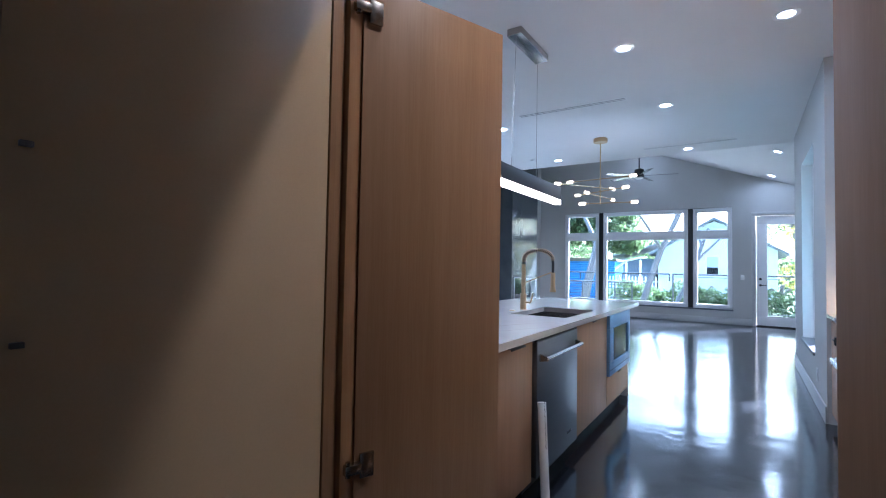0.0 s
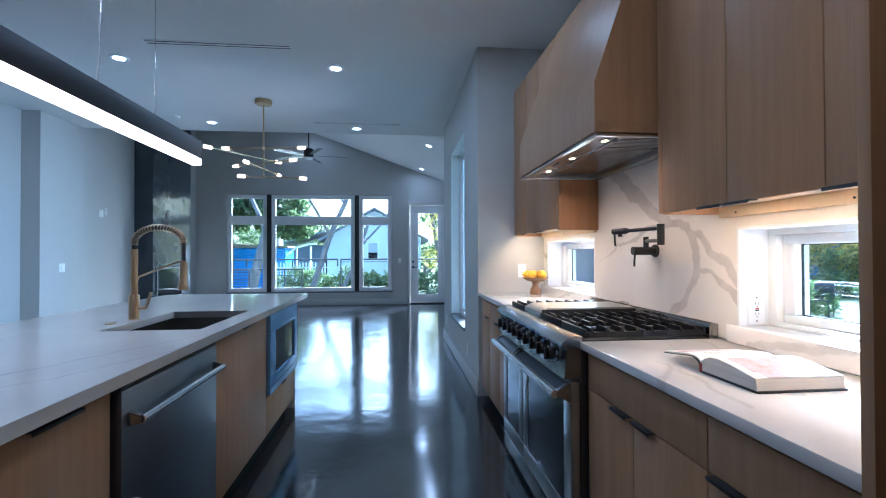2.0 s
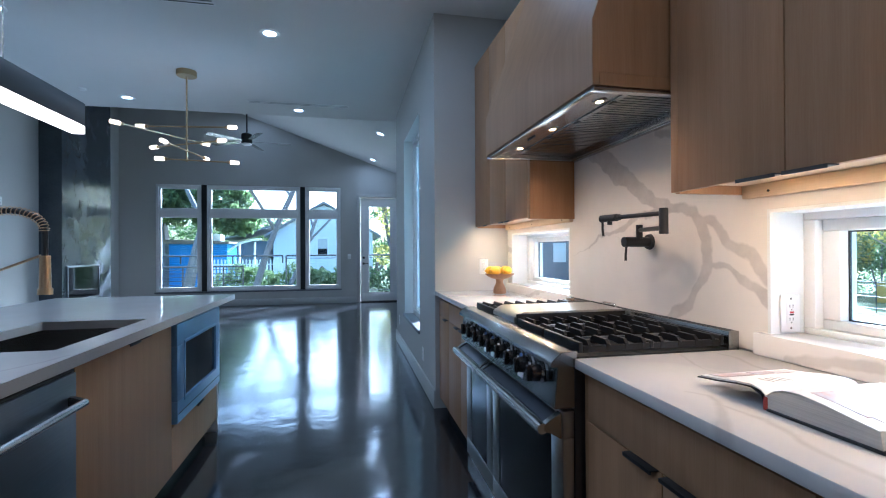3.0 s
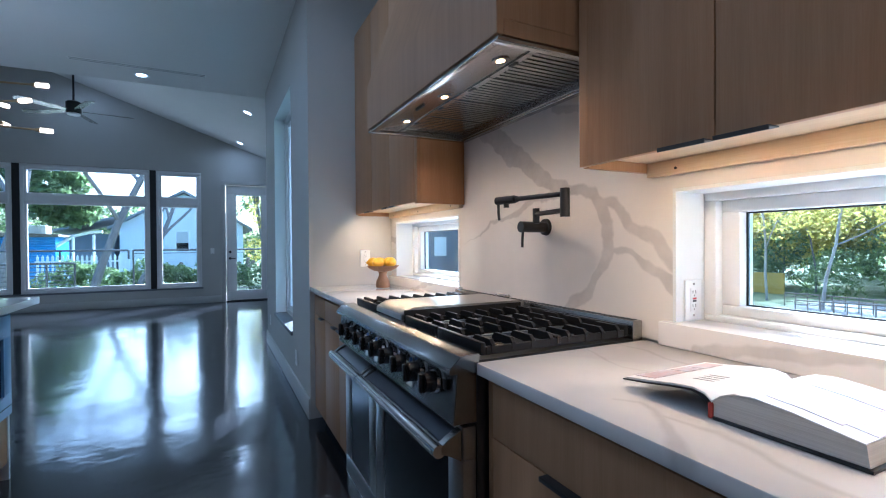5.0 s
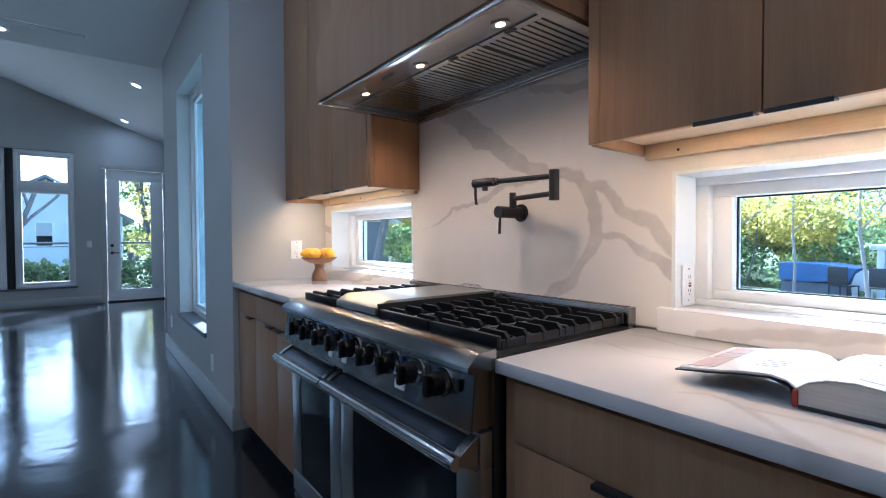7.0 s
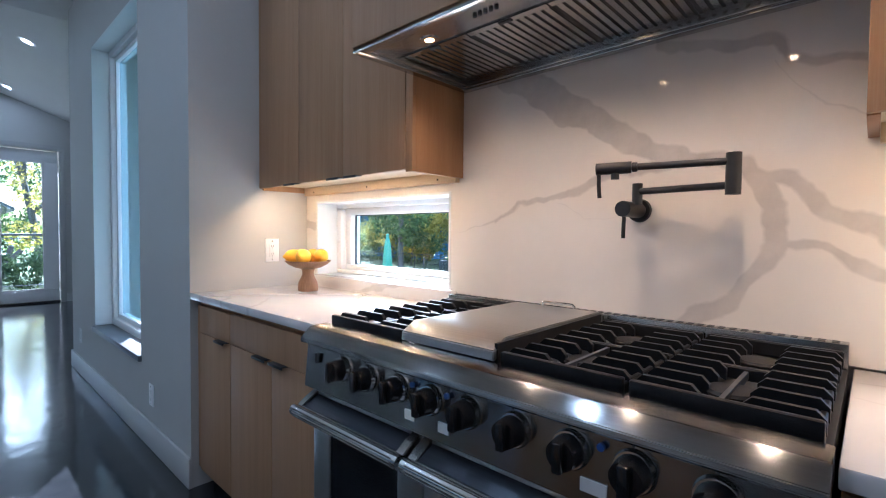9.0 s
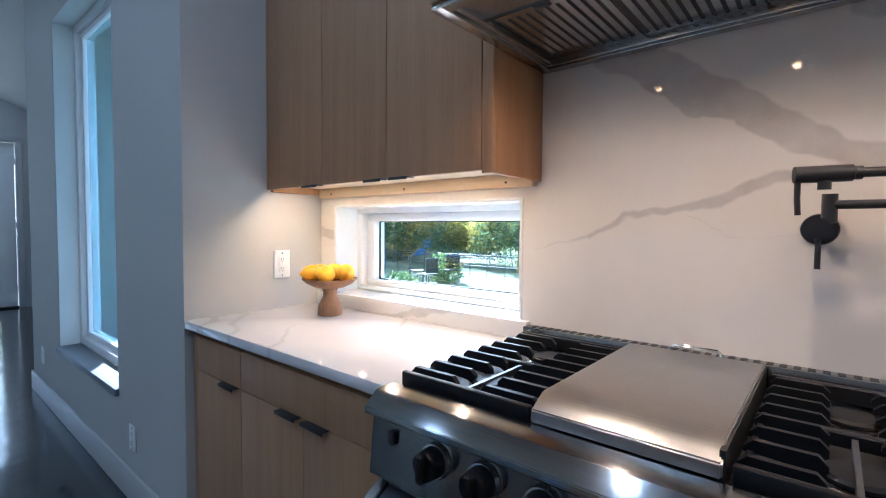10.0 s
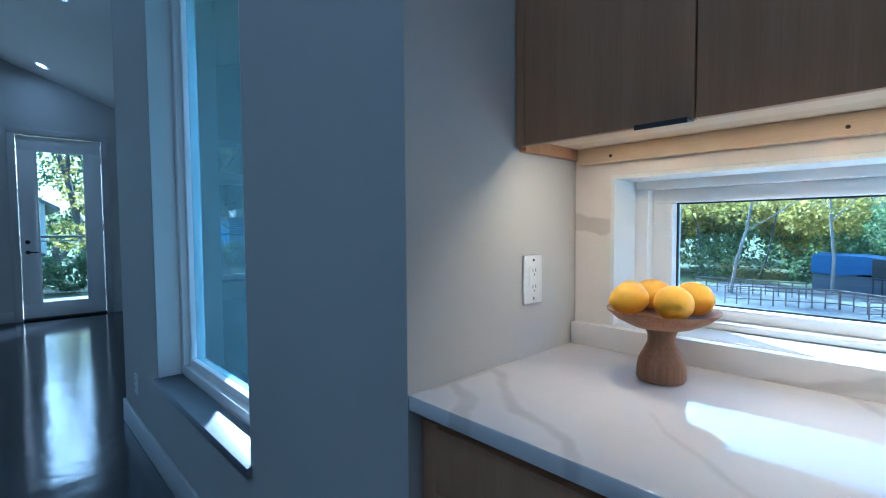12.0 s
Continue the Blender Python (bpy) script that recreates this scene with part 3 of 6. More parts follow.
door = thing("door_1", (0.725, BACK_Y + 0.05, 0), "white full-glass patio door, closed", "door", kind="structure")
bm = bmesh.new()
for x0, x1 in ((0.18, 0.262), (1.198, 1.28)):
    box(bm, x0, x1, BACK_Y - 0.018, BACK_Y + 0.03, 0.001, 2.545, r=0.004)
box(bm, 0.18, 1.28, BACK_Y - 0.018, BACK_Y + 0.03, 2.546, 2.625, r=0.004)
part("casing", bm, TRIM, door, "grey painted casing")
leaf = part("door_leaf", frame_ring(bmesh.new(), "y", BACK_Y + 0.035, BACK_Y + 0.08, 0.27, 1.19, 0.03, 2.53, 0.19), WHITE, door)
part("glazing_bead", frame_ring(bmesh.new(), "y", BACK_Y + 0.028, BACK_Y + 0.034, 0.455, 1.005, 0.215, 2.345, 0.025, r=0.002), WHITE, leaf)
pane(leaf, "y", BACK_Y + 0.055, 0.46, 1.0, 0.22, 2.34)
bm = arod((0.345, BACK_Y + 0.033, 1.08), (0.345, BACK_Y + 0.012, 1.08), 0.028)
rod(bm, (0.345, BACK_Y + 0.012, 1.08), (0.345, BACK_Y + 0.004, 1.08), 0.012)
part("deadbolt", bm, BLACK, leaf, "round black deadbolt")
bm = arod((0.345, BACK_Y + 0.033, 0.94), (0.345, BACK_Y + 0.02, 0.94), 0.027)
rod(bm, (0.345, BACK_Y + 0.02, 0.94), (0.345, BACK_Y - 0.03, 0.94), 0.01)
box(bm, 0.34, 0.455, BACK_Y - 0.04, BACK_Y - 0.026, 0.931, 0.949, r=0.004)
part("lever", bm, BLACK, leaf, "black lever handle")
for z in (0.3, 1.28, 2.25):
    part("hinge", arod((1.196, BACK_Y + 0.028, z - 0.05), (1.196, BACK_Y + 0.028, z + 0.05), 0.008, seg=10), STEEL, door)
part("threshold", abox(0.263, 1.197, BACK_Y - 0.02, BACK_Y + 0.14, 0.001, 0.026, r=0.004), BLACK, door, "dark metal threshold")

tall = thing("window_4", (0.76, 6.92, 0.46), "tall white-framed picture window in a deep reveal", "window", kind="structure")
part("frame", frame_ring(bmesh.new(), "x", 0.745, 0.85, 6.312, 7.528, 0.485, 2.578, 0.05), WHITE, tall)
part("stop", frame_ring(bmesh.new(), "x", 0.772, 0.835, 6.363, 7.477, 0.536, 2.527, 0.035), WHITE, tall)
pane(tall, "x", 0.80, 6.399, 7.441, 0.572, 2.491, GLASS_TEAL)
structure("sill_tall_window", abox(ROW_X - 0.018, 0.744, 6.30, 7.54, 0.448, 0.484, r=0.003), STONE_SILL, "dark grey sill of the tall window", "window sill")
bm = abox(ROW_X + 0.002, 0.744, 6.311, 6.319, 0.486, 2.578)
box(bm, ROW_X + 0.002, 0.744, 7.521, 7.529, 0.486, 2.578)
box(bm, ROW_X + 0.002, 0.744, 6.32, 7.52, 2.571, 2.579)
structure("reveal_tall_window", bm, REVEAL, "white painted reveal of the tall window", "window reveal")

for n, (y0, y1, z0, z1) in ((5, WIN_1), (6, WIN_2)):
    w = thing(f"window_{n}", (1.42, (y0 + y1) / 2, z0), "low white-framed window above the counter", "window", kind="structure")
    part("frame", uneven_ring(bmesh.new(), 1.365, 1.47, (y0 + 0.002, y1 - 0.002, z0 + 0.001, z1 - 0.002), (y0 + 0.02, y1 - 0.046, z0 + 0.02, z1 - 0.034)), WHITE, w)
    sash = part("sash", uneven_ring(bmesh.new(), 1.392, 1.455, (y0 + 0.0205, y1 - 0.0465, z0 + 0.0205, z1 - 0.0345), (y0 + 0.052, y1 - 0.1, z0 + 0.05, z1 - 0.07)), WHITE, w)
    part("gasket", frame_ring(bmesh.new(), "x", 1.421, 1.429, y0 + 0.0525, y1 - 0.1005, z0 + 0.0505, z1 - 0.0705, 0.004, r=0), BLACK, sash)
    pane(sash, "x", 1.425, y0 + 0.057, y1 - 0.105, z0 + 0.055, z1 - 0.075)
    bm = abox(SPLASH_X - 0.002, 1.364, y0 + 0.0005, y0 + 0.011, z0 + 0.001, z1)
    box(bm, SPLASH_X - 0.002, 1.364, y1 - 0.011, y1 - 0.0005, z0 + 0.001, z1)
    box(bm, SPLASH_X - 0.002, 1.364, y0 + 0.011, y1 - 0.011, z1 - 0.011, z1 - 0.0005)
    structure(f"reveal_window_{n}", bm, REVEAL, "white reveal around the counter window", "window reveal")
structure("sill_window_5", abox(1.212, 1.364, 4.395, 5.505, 0.916, 0.984, r=0.003), QUARTZ_SILL, "white quartz upstand and sill with faint veins", "window sill")
structure("sill_window_6", abox(1.212, 1.364, 2.035, 3.146, 0.916, 0.984, r=0.003), QUARTZ_SILL, "white quartz upstand and sill with faint veins", "window sill")


# ---------------------------------------------------------------- kitchen: cabinets and counters
def tab_pull(parent, x, y0, y1, z, down=True):
    """A thin black pull that hooks over a door's edge."""
    s = -1 if down else 1
    bm = abox(x - 0.022, x + 0.012, y0, y1, z - 0.0015, z + 0.0015, r=0.0006)
    box(bm, x - 0.022, x - 0.0185, y0, y1, min(z, z + 0.008 * s), max(z, z + 0.008 * s), r=0.0006)
    return part("handle", bm, BLACK, parent, "black edge pull")


def base_unit(y0, y1, fronts, label):
    """A base cabinet: carcass, toe kick, and fronts (y0, y1, z0, z1, pull y0, pull y1)."""
    c = thing("base_cabinet", (0.95, (y0 + y1) / 2, 0), label, "cabinet", "base cabinets along the wall")
    part("body", abox(0.682, 1.236, y0 + 0.001, y1 - 0.001, 0.1, 0.8825 + (0.01 if y0 > 4 else 0.0)), OAK_SIDE, c)
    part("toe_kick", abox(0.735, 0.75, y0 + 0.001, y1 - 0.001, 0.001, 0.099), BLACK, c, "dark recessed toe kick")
    for a, b, z0, z1, h0, h1 in fronts:
        f = part("drawer_front" if z1 > 0.8 or b - a > 0.5 else "door", abox(0.66, 0.68, a, b, z0, z1, r=0.0015), OAK, c)
        if z1 < 0.8:
            tab_pull(f, 0.66, h0, h1, z1 + 0.0015)
    return c


Z_D = 0.742
c = base_unit(5.13, 5.508, [(5.1315, 5.46, Z_D + 0.003, 0.868, 5.22, 5.34), (5.1315, 5.46, 0.1, Z_D, 5.15, 5.25)], "oak base cabinet with a drawer over a door")
part("filler", abox(0.668, 0.681, 5.463, 5.507, 0.1, 0.868, r=0.001), OAK, c)
base_unit(4.408, 5.129, [(4.410, 5.1275, Z_D + 0.003, 0.868, 4.84, 4.98), (4.7755, 5.1275, 0.1, Z_D, 4.79, 4.89), (4.410, 4.7725, 0.1, Z_D, 4.66, 4.76)], "oak base cabinet with a wide drawer over two doors")
c = base_unit(2.488, 3.212, [(2.4895, 3.178, Z_D - 0.007, 0.868, 2.74, 2.9), (2.8475, 3.178, 0.1, Z_D - 0.01, 2.86, 2.97), (2.4895, 2.8445, 0.1, Z_D - 0.01, 2.72, 2.83)], "oak base cabinet with a wide drawer over two doors")
part("filler", abox(0.668, 0.681, 3.181, 3.211, 0.1, 0.868, r=0.001), OAK, c)
base_unit(2.036, 2.486, [(2.038, 2.4845, 0.735, 0.868, 2.2, 2.34), (2.038, 2.4845, 0.42, 0.731, 2.36, 2.465), (2.038, 2.4845, 0.1, 0.416, 2.36, 2.465)], "oak base cabinet with three drawers")
for y0, y1, rise in ((4.404, 5.508, 0.01), (2.034, 3.214, 0.0)):
    solid("countertop", abox(ROW_X, SPLASH_X - 0.001, y0, y1, 0.884 + rise, 0.915 + rise, r=0.003), QUARTZ, "white quartz countertop with faint grey veins on oak cabinets", "countertop", group="countertops along the wall")

TOP_Z = 2.72


def wall_unit(y0, y1, doors, side, label):
    c = thing("wall_cabinet", (1.1, (y0 + y1) / 2, 1.42), label, "cabinet", "wall cabinets")
    bm = abox(0.985, 1.236, y0 + 0.02, y1 - 0.02, 1.452, TOP_Z - 0.002)
    part("body", bm, PLY, c, "pale maple underside")
    part("side_panel", abox(0.9845, 1.237, y0, y0 + 0.019, 1.424, TOP_Z, r=0.001), OAK_SIDE if side == "low" else OAK, c)
    part("side_panel", abox(0.9845, 1.237, y1 - 0.019, y1, 1.424, TOP_Z, r=0.001), OAK_SIDE, c)
    rail = part("nailer", abox(1.214, 1.2385, y0 + 0.02, y1 - 0.02, 1.409, 1.451, r=0.001), PLY, c, "raw plywood strip under the cabinet")
    for k in range(3):
        y = y0 + (y1 - y0) * (0.1 + 0.4 * k)
        part("screw", arod((1.2145, y, 1.425), (1.2115, y, 1.425), 0.004, seg=8), BLACK, rail)
    foot = 1.427 if y0 < 3 else 1.433
    for a, b, h0, h1 in doors:
        d = part("door", abox(0.964, 0.9835, a, b, foot, TOP_Z, r=0.0015), OAK, c)
        tab_pull(d, 0.964, h0, h1, foot - 0.0015)
    return c


c = wall_unit(4.3625, 5.508, [(5.1165, 5.478, 5.12, 5.213), (4.7715, 5.1135, 4.775, 4.858), (4.4005, 4.7685, 4.657, 4.737)], "low", "tall oak wall cabinets with three flat doors beside the hood")
part("filler", abox(0.968, 0.9844, 5.4815, 5.507, 1.433, TOP_Z, r=0.001), OAK, c)
part("filler", abox(0.966, 0.9844, 4.3628, 4.3975, 1.424, TOP_Z, r=0.001), OAK, c)
c = wall_unit(2.036, 3.205, [(2.811, 3.168, 2.818, 2.93), (2.467, 2.808, 2.695, 2.80), (2.04, 2.464, 2.35, 2.455)], "high", "tall oak wall cabinets with three flat doors above the open book")
part("filler", abox(0.967, 0.9844, 3.171, 3.204, 1.427, TOP_Z, r=0.001), OAK, c)

# hood: wood mantle with a sloping front and a steel liner
hood = thing("range_hood", (1.0, 3.83, 1.75), "oak-clad range hood with sloping front and steel liner", "range hood")
HY0, HY1, RIM = 3.224, 4.360, 1.748
part("mantle", aprism([(0.708, 1.763), (0.708, 1.968), (0.965, TOP_Z), (1.236, TOP_Z), (1.236, 1.802), (0.73, 1.802), (0.73, 1.763)], "y", HY0, HY1, r=0.0015), OAK, hood)
part("shadow_gap", frame_ring(bmesh.new(), "z", 1.7585, 1.7625, 0.722, 1.236, HY0 + 0.012, HY1 - 0.012, 0.012, r=0), BLACK, hood)
for y0, y1 in ((HY0 + 0.0005, HY0 + 0.018), (HY1 - 0.018, HY1 - 0.0005)):
    part("side_apron", abox(0.731, 1.2355, y0, y1, 1.763, 1.8015), OAK, hood)
rim = part("liner_rim", frame_ring(bmesh.new(), "z", RIM, 1.758, 0.712, 1.236, HY0 + 0.002, HY1 - 0.002, 0.03, r=0.002), LINER, hood, "steel liner rim")
for y0, y1 in ((HY0 + 0.033, HY0 + 0.05), (HY1 - 0.05, HY1 - 0.033)):
    part("liner_wall", aprism([(0.743, 1.7582), (0.743, 1.764), (0.88, 1.782), (1.20, 1.782), (1.20, 1.7582)], "y", y0, y1), LINER, rim)
part("front_strip", aprism([(0.743, 1.7582), (0.743, 1.766), (0.873, 1.783), (0.873, 1.776)], "y", HY0 + 0.0505, HY1 - 0.0505), LINER, hood, "sloping steel lamp strip")
part("back_gutter", abox(1.192, 1.205, HY0 + 0.0505, HY1 - 0.0505, 1.752, 1.779, r=0.003), STEEL, hood)
for k in range(4):
    y0 = HY0 + 0.051 + k * 0.2585
    f = part("filter", abox(0.874, 1.191, y0, y0 + 0.257, 1.7755, 1.779), SLOT, hood, "steel grease filter with slots")
    for j in range(10):
        ya = y0 + 0.006 + j * 0.0248
        part("slat", abox(0.897, 1.179, ya, ya + 0.0155, 1.7725, 1.7754), LINER, f)
    part("end_bar", abox(0.875, 0.896, y0 + 0.002, y0 + 0.255, 1.7722, 1.7754), LINER, f)
    part("end_bar", abox(1.18, 1.1905, y0 + 0.002, y0 + 0.255, 1.7722, 1.7754), LINER, f)
    part("latch", abox(0.879, 0.892, y0 + 0.11, y0 + 0.15, 1.7700, 1.7721, r=0.0008), SLOT, f)
HOOD_LAMPS = (3.385, 3.765, 4.145)
for y in HOOD_LAMPS:
    bm = arod((0.825, y, 1.7695), (0.8255, y, 1.7655), 0.027, seg=24)
    lamp = part("lamp_ring", bm, CHROME, hood)
    part("lamp_lens", arod((0.8255, y, 1.7654), (0.8257, y, 1.764), 0.013, seg=20), LAMP_WARM, lamp)
for k in range(5):
    y = 3.88 + 0.017 * k
    part("button", arod((0.79, y, 1.765), (0.7905, y, 1.759), 0.0055, seg=10), SLOT, hood, "dark push button")

# range
RY0, RY1 = 3.218, 4.40
rng = thing("range_cooker", (0.92, 3.81, 0), "stainless steel six-burner range with griddle and two ovens", "range cooker")
part("body", abox(0.64, 1.195, RY0 + 0.004, RY1 - 0.004, 0.10, 0.895), STEEL_DARK, rng)
part("plinth", abox(0.66, 1.1, RY0 + 0.01, RY1 - 0.01, 0.002, 0.099), BLACK, rng)
part("kick_panel", abox(0.603, 0.639, RY0 + 0.006, RY1 - 0.006, 0.03, 0.128, r=0.003), RANGE_STEEL, rng)
panel = part("control_panel", aprism([(0.572, 0.762), (0.584, 0.893), (0.64, 0.893), (0.64, 0.762)], "y", RY0 + 0.003, RY1 - 0.003, r=0.002), RANGE_STEEL, rng)
part("front_rail", aprism([(0.564, 0.890), (0.560, 0.896), (0.562, 0.906), (0.590, 0.931), (0.597, 0.934), (0.646, 0.937), (0.646, 0.890)], "y", RY0, RY1, r=0.0015), RANGE_STEEL, rng, "bullnose steel rail")
part("cooktop", abox(0.646, 1.195, RY0 + 0.004, RY1 - 0.004, 0.896, 0.918), BLACK, rng, "black enamel burner pan")
for k, y in enumerate((4.217, 4.11, 3.997, 3.889, 3.785, 3.669, 3.556, 3.449, 3.335)):
    kz, kx = 0.845, 0.577
    bezel = part("bezel", arod((kx, y, kz), (kx - 0.009, y, kz + 0.001), 0.034, 0.031, seg=24), CHROME, panel)
    bm = arod((kx - 0.009, y, kz), (kx - 0.036, y, kz), 0.0285, 0.0255, seg=24)
    box(bm, kx - 0.05, kx - 0.034, y - 0.0085, y + 0.0085, kz - 0.026, kz + 0.026, r=0.004)
    part("knob", bm, KNOB, bezel, "black control knob")
    part("tick", abox(0.5725, 0.575, y - 0.002, y + 0.002, 0.884, 0.889), SLOT, panel)
for y in (3.94, 3.835, 3.50):
    part("indicator", arod((0.576, y, 0.868), (0.57, y, 0.868), 0.0065, seg=12), BLUE_DOT, panel)
for y0, y1 in ((3.935, 3.965), (3.83, 3.86), (3.49, 3.535)):
    part("sticker", abox(0.5725, 0.5765, y0, y1, 0.785, 0.807), PLASTIC, panel, "small white label")
part("rocker_switch", abox(0.571, 0.5765, 4.325, 4.34, 0.84, 0.868, r=0.002), SLOT, panel)
part("rocker_switch", abox(0.571, 0.5765, 3.265, 3.28, 0.84, 0.868, r=0.002), SLOT, panel)


def oven_door(y0, y1):
    d = part("oven_door", frame_ring(bmesh.new(), "x", 0.60, 0.639, y0, y1, 0.135, 0.752, 0.085), DOOR_STEEL_LIT, rng)
    part("window", abox(0.6045, 0.632, y0 + 0.0855, y1 - 0.0855, 0.2205, 0.6665), OVEN_GLASS, d, "dark oven glass")
    part("door_lip", aprism([(0.599, 0.665), (0.565, 0.685), (0.54, 0.694), (0.54, 0.712), (0.565, 0.73), (0.599, 0.748)], "y", y0 + 0.004, y0 + 0.03, r=0.002), STEEL, d)
    part("door_lip", aprism([(0.599, 0.665), (0.565, 0.685), (0.54, 0.694), (0.54, 0.712), (0.565, 0.73), (0.599, 0.748)], "y", y1 - 0.03, y1 - 0.004, r=0.002), STEEL, d)
    part("shelf_lip", aprism([(0.599, 0.738), (0.553, 0.716), (0.553, 0.712), (0.599, 0.732)], "y", y0 + 0.031, y1 - 0.031), STEEL_DARK, d)
    h = part("handle", arod((0.536, y0 + 0.004, 0.703), (0.536, y1 - 0.004, 0.703), 0.0165, seg=20), CHROME, d, "fluted steel bar handle")
    for k in range(10):
        a = 2 * math.pi * k / 10
        bm = arod((0.536 + 0.0165 * math.cos(a), y0 + 0.02, 0.703 + 0.0165 * math.sin(a)), (0.536 + 0.0165 * math.cos(a), y1 - 0.02, 0.703 + 0.0165 * math.sin(a)), 0.0022, seg=6)
        part("flute", bm, STEEL, h)
    for z in (0.35, 0.5):
        part("rack", arod((0.636, y0 + 0.09, z), (0.636, y1 - 0.09, z), 0.003, seg=6), STEEL_DARK, d)


oven_door(3.936, 4.394)
oven_door(3.224, 3.930)
part("badge", abox(0.597, 0.602, 3.30, 3.36, 0.06, 0.085, r=0.001), BLUE_DOT, rng, "small dark badge")


def grate(y0, y1):
    """A cast-iron grate with two burners below it: end rails, bars and burner caps."""
    g = part("grate", abox(0.657, 0.673, y0 + 0.004, y1 - 0.004, 0.926, 0.960, r=0.004, seg=2), IRON, rng, "black cast-iron grate")
    part("rail", abox(1.168, 1.184, y0 + 0.004, y1 - 0.004, 0.928, 0.962, r=0.003, seg=1), IRON, g)
    part("rail", abox(0.905, 0.922, y0 + 0.004, y1 - 0.004, 0.930, 0.955, r=0.003, seg=1), IRON, g)
    n = 8
    for k in range(n):
        x = 0.69 + k * 0.064
        for a, b in ((y0 + 0.004, (y0 + y1) / 2 - 0.03), ((y0 + y1) / 2 + 0.03, y1 - 0.004)):
            bm = aprism([(a, 0.930), (a, 0.952), (a + 0.012, 0.964), (b - 0.012, 0.964), (b, 0.952), (b, 0.945), (b - 0.02, 0.945), (a + 0.02, 0.940)], "x", x, x + 0.011)
            part("bar", bm, IRON, g)
    for y in (y0 + 0.006, y1 - 0.018):
        part("side_rail", abox(0.673, 1.168, y, y + 0.010, 0.926, 0.948, r=0.002, seg=1), IRON, g)
    part("cross_bar", abox(0.69, 0.9, (y0 + y1) / 2 - 0.004, (y0 + y1) / 2 + 0.004, 0.936, 0.95), STEEL_DARK, g)
    for x in (0.78, 1.04):
        yc = (y0 + y1) / 2
        b = part("burner", lathe(bmesh.new(), [(0.052, 0.0), (0.052, 0.008), (0.045, 0.012), (0.045, 0.016)], (x, yc, 0.9185), 24), STEEL, rng)
        part("cap", lathe(bmesh.new(), [(0.04, 0.0), (0.043, 0.006), (0.038, 0.011), (0.01, 0.012)], (x, yc, 0.9346), 24), IRON, b)
        part("igniter", arod((x, yc + 0.06, 0.9185), (x, yc + 0.06, 0.935), 0.003, seg=8), PLASTIC, b)


grate(3.225, 3.495)
grate(3.497, 3.765)
grate(4.066, 4.392)
gr = part("griddle_cover", aprism([(0.648, 0.9385), (0.650, 0.960), (0.692, 0.983), (1.165, 0.983), (1.19, 0.972), (1.19, 0.9385)], "y", 3.772, 4.062, r=0.0025), GRIDDLE_STEEL, rng, "raised steel griddle cover")
bm = tube(bmesh.new(), [(1.18, 3.86, 0.968), (1.18, 3.86, 0.987), (1.18, 3.867, 0.992), (1.18, 3.963, 0.992), (1.18, 3.97, 0.987), (1.18, 3.97, 0.968)], 0.0045, 8)
part("handle", bm, CHROME, gr)
part("griddle_side", abox(0.66, 1.17, 3.769, 3.777, 0.919, 0.975), BLACK, gr)
back = part("back_vent", abox(1.1955, 1.236, RY0 + 0.004, RY1 - 0.004, 0.88, 0.974, r=0.002), RANGE_STEEL, rng, "steel back trim with vent slots")
for k in range(46):
    y = RY0 + 0.02 + k * 0.0249
    part("vent_slot", abox(1.203, 1.229, y, y + 0.013, 0.9741, 0.9752), SLOT, back)

# pot filler
pf = thing("pot_filler", (1.24, 3.69, 1.29), "matt black folding pot filler tap on the splashback", "tap")
part("wall_flange", arod((1.2395, 3.69, 1.28), (1.229, 3.69, 1.28), 0.034, 0.032, seg=28), BLACK, pf)
part("valve", arod((1.229, 3.69, 1.28), (1.114, 3.69, 1.28), 0.0215, seg=24), BLACK, pf)
part("lever", tube(bmesh.new(), [(1.126, 3.69, 1.262), (1.123, 3.69, 1.23), (1.122, 3.69, 1.20)], 0.0052, 10), BLACK, pf)
part("riser", arod((1.178, 3.675, 1.293), (1.178, 3.675, 1.352), 0.0135, seg=20), BLACK, pf)
part("lower_arm", arod((1.178, 3.675, 1.330), (1.112, 3.432, 1.327), 0.009, seg=16), BLACK, pf)
part("elbow", arod((1.112, 3.432, 1.305), (1.112, 3.432, 1.402), 0.0165, seg=24), BLACK, pf)
part("upper_arm", arod((1.112, 3.432, 1.383), (1.048, 3.667, 1.381), 0.009, seg=16), BLACK, pf)
part("spout_head", arod((1.054, 3.645, 1.381), (1.031, 3.728, 1.380), 0.0155, seg=20), BLACK, pf)
part("collar", arod((1.0575, 3.632, 1.381), (1.0545, 3.643, 1.381), 0.0125, seg=20), BLACK, pf)
part("spout", arod((1.044, 3.683, 1.378), (1.044, 3.683, 1.352), 0.0105, seg=16), BLACK, pf)
part("spout_lever", tube(bmesh.new(), [(1.034, 3.722, 1.37), (1.034, 3.722, 1.335), (1.036, 3.72, 1.305)], 0.0052, 10), BLACK, pf)


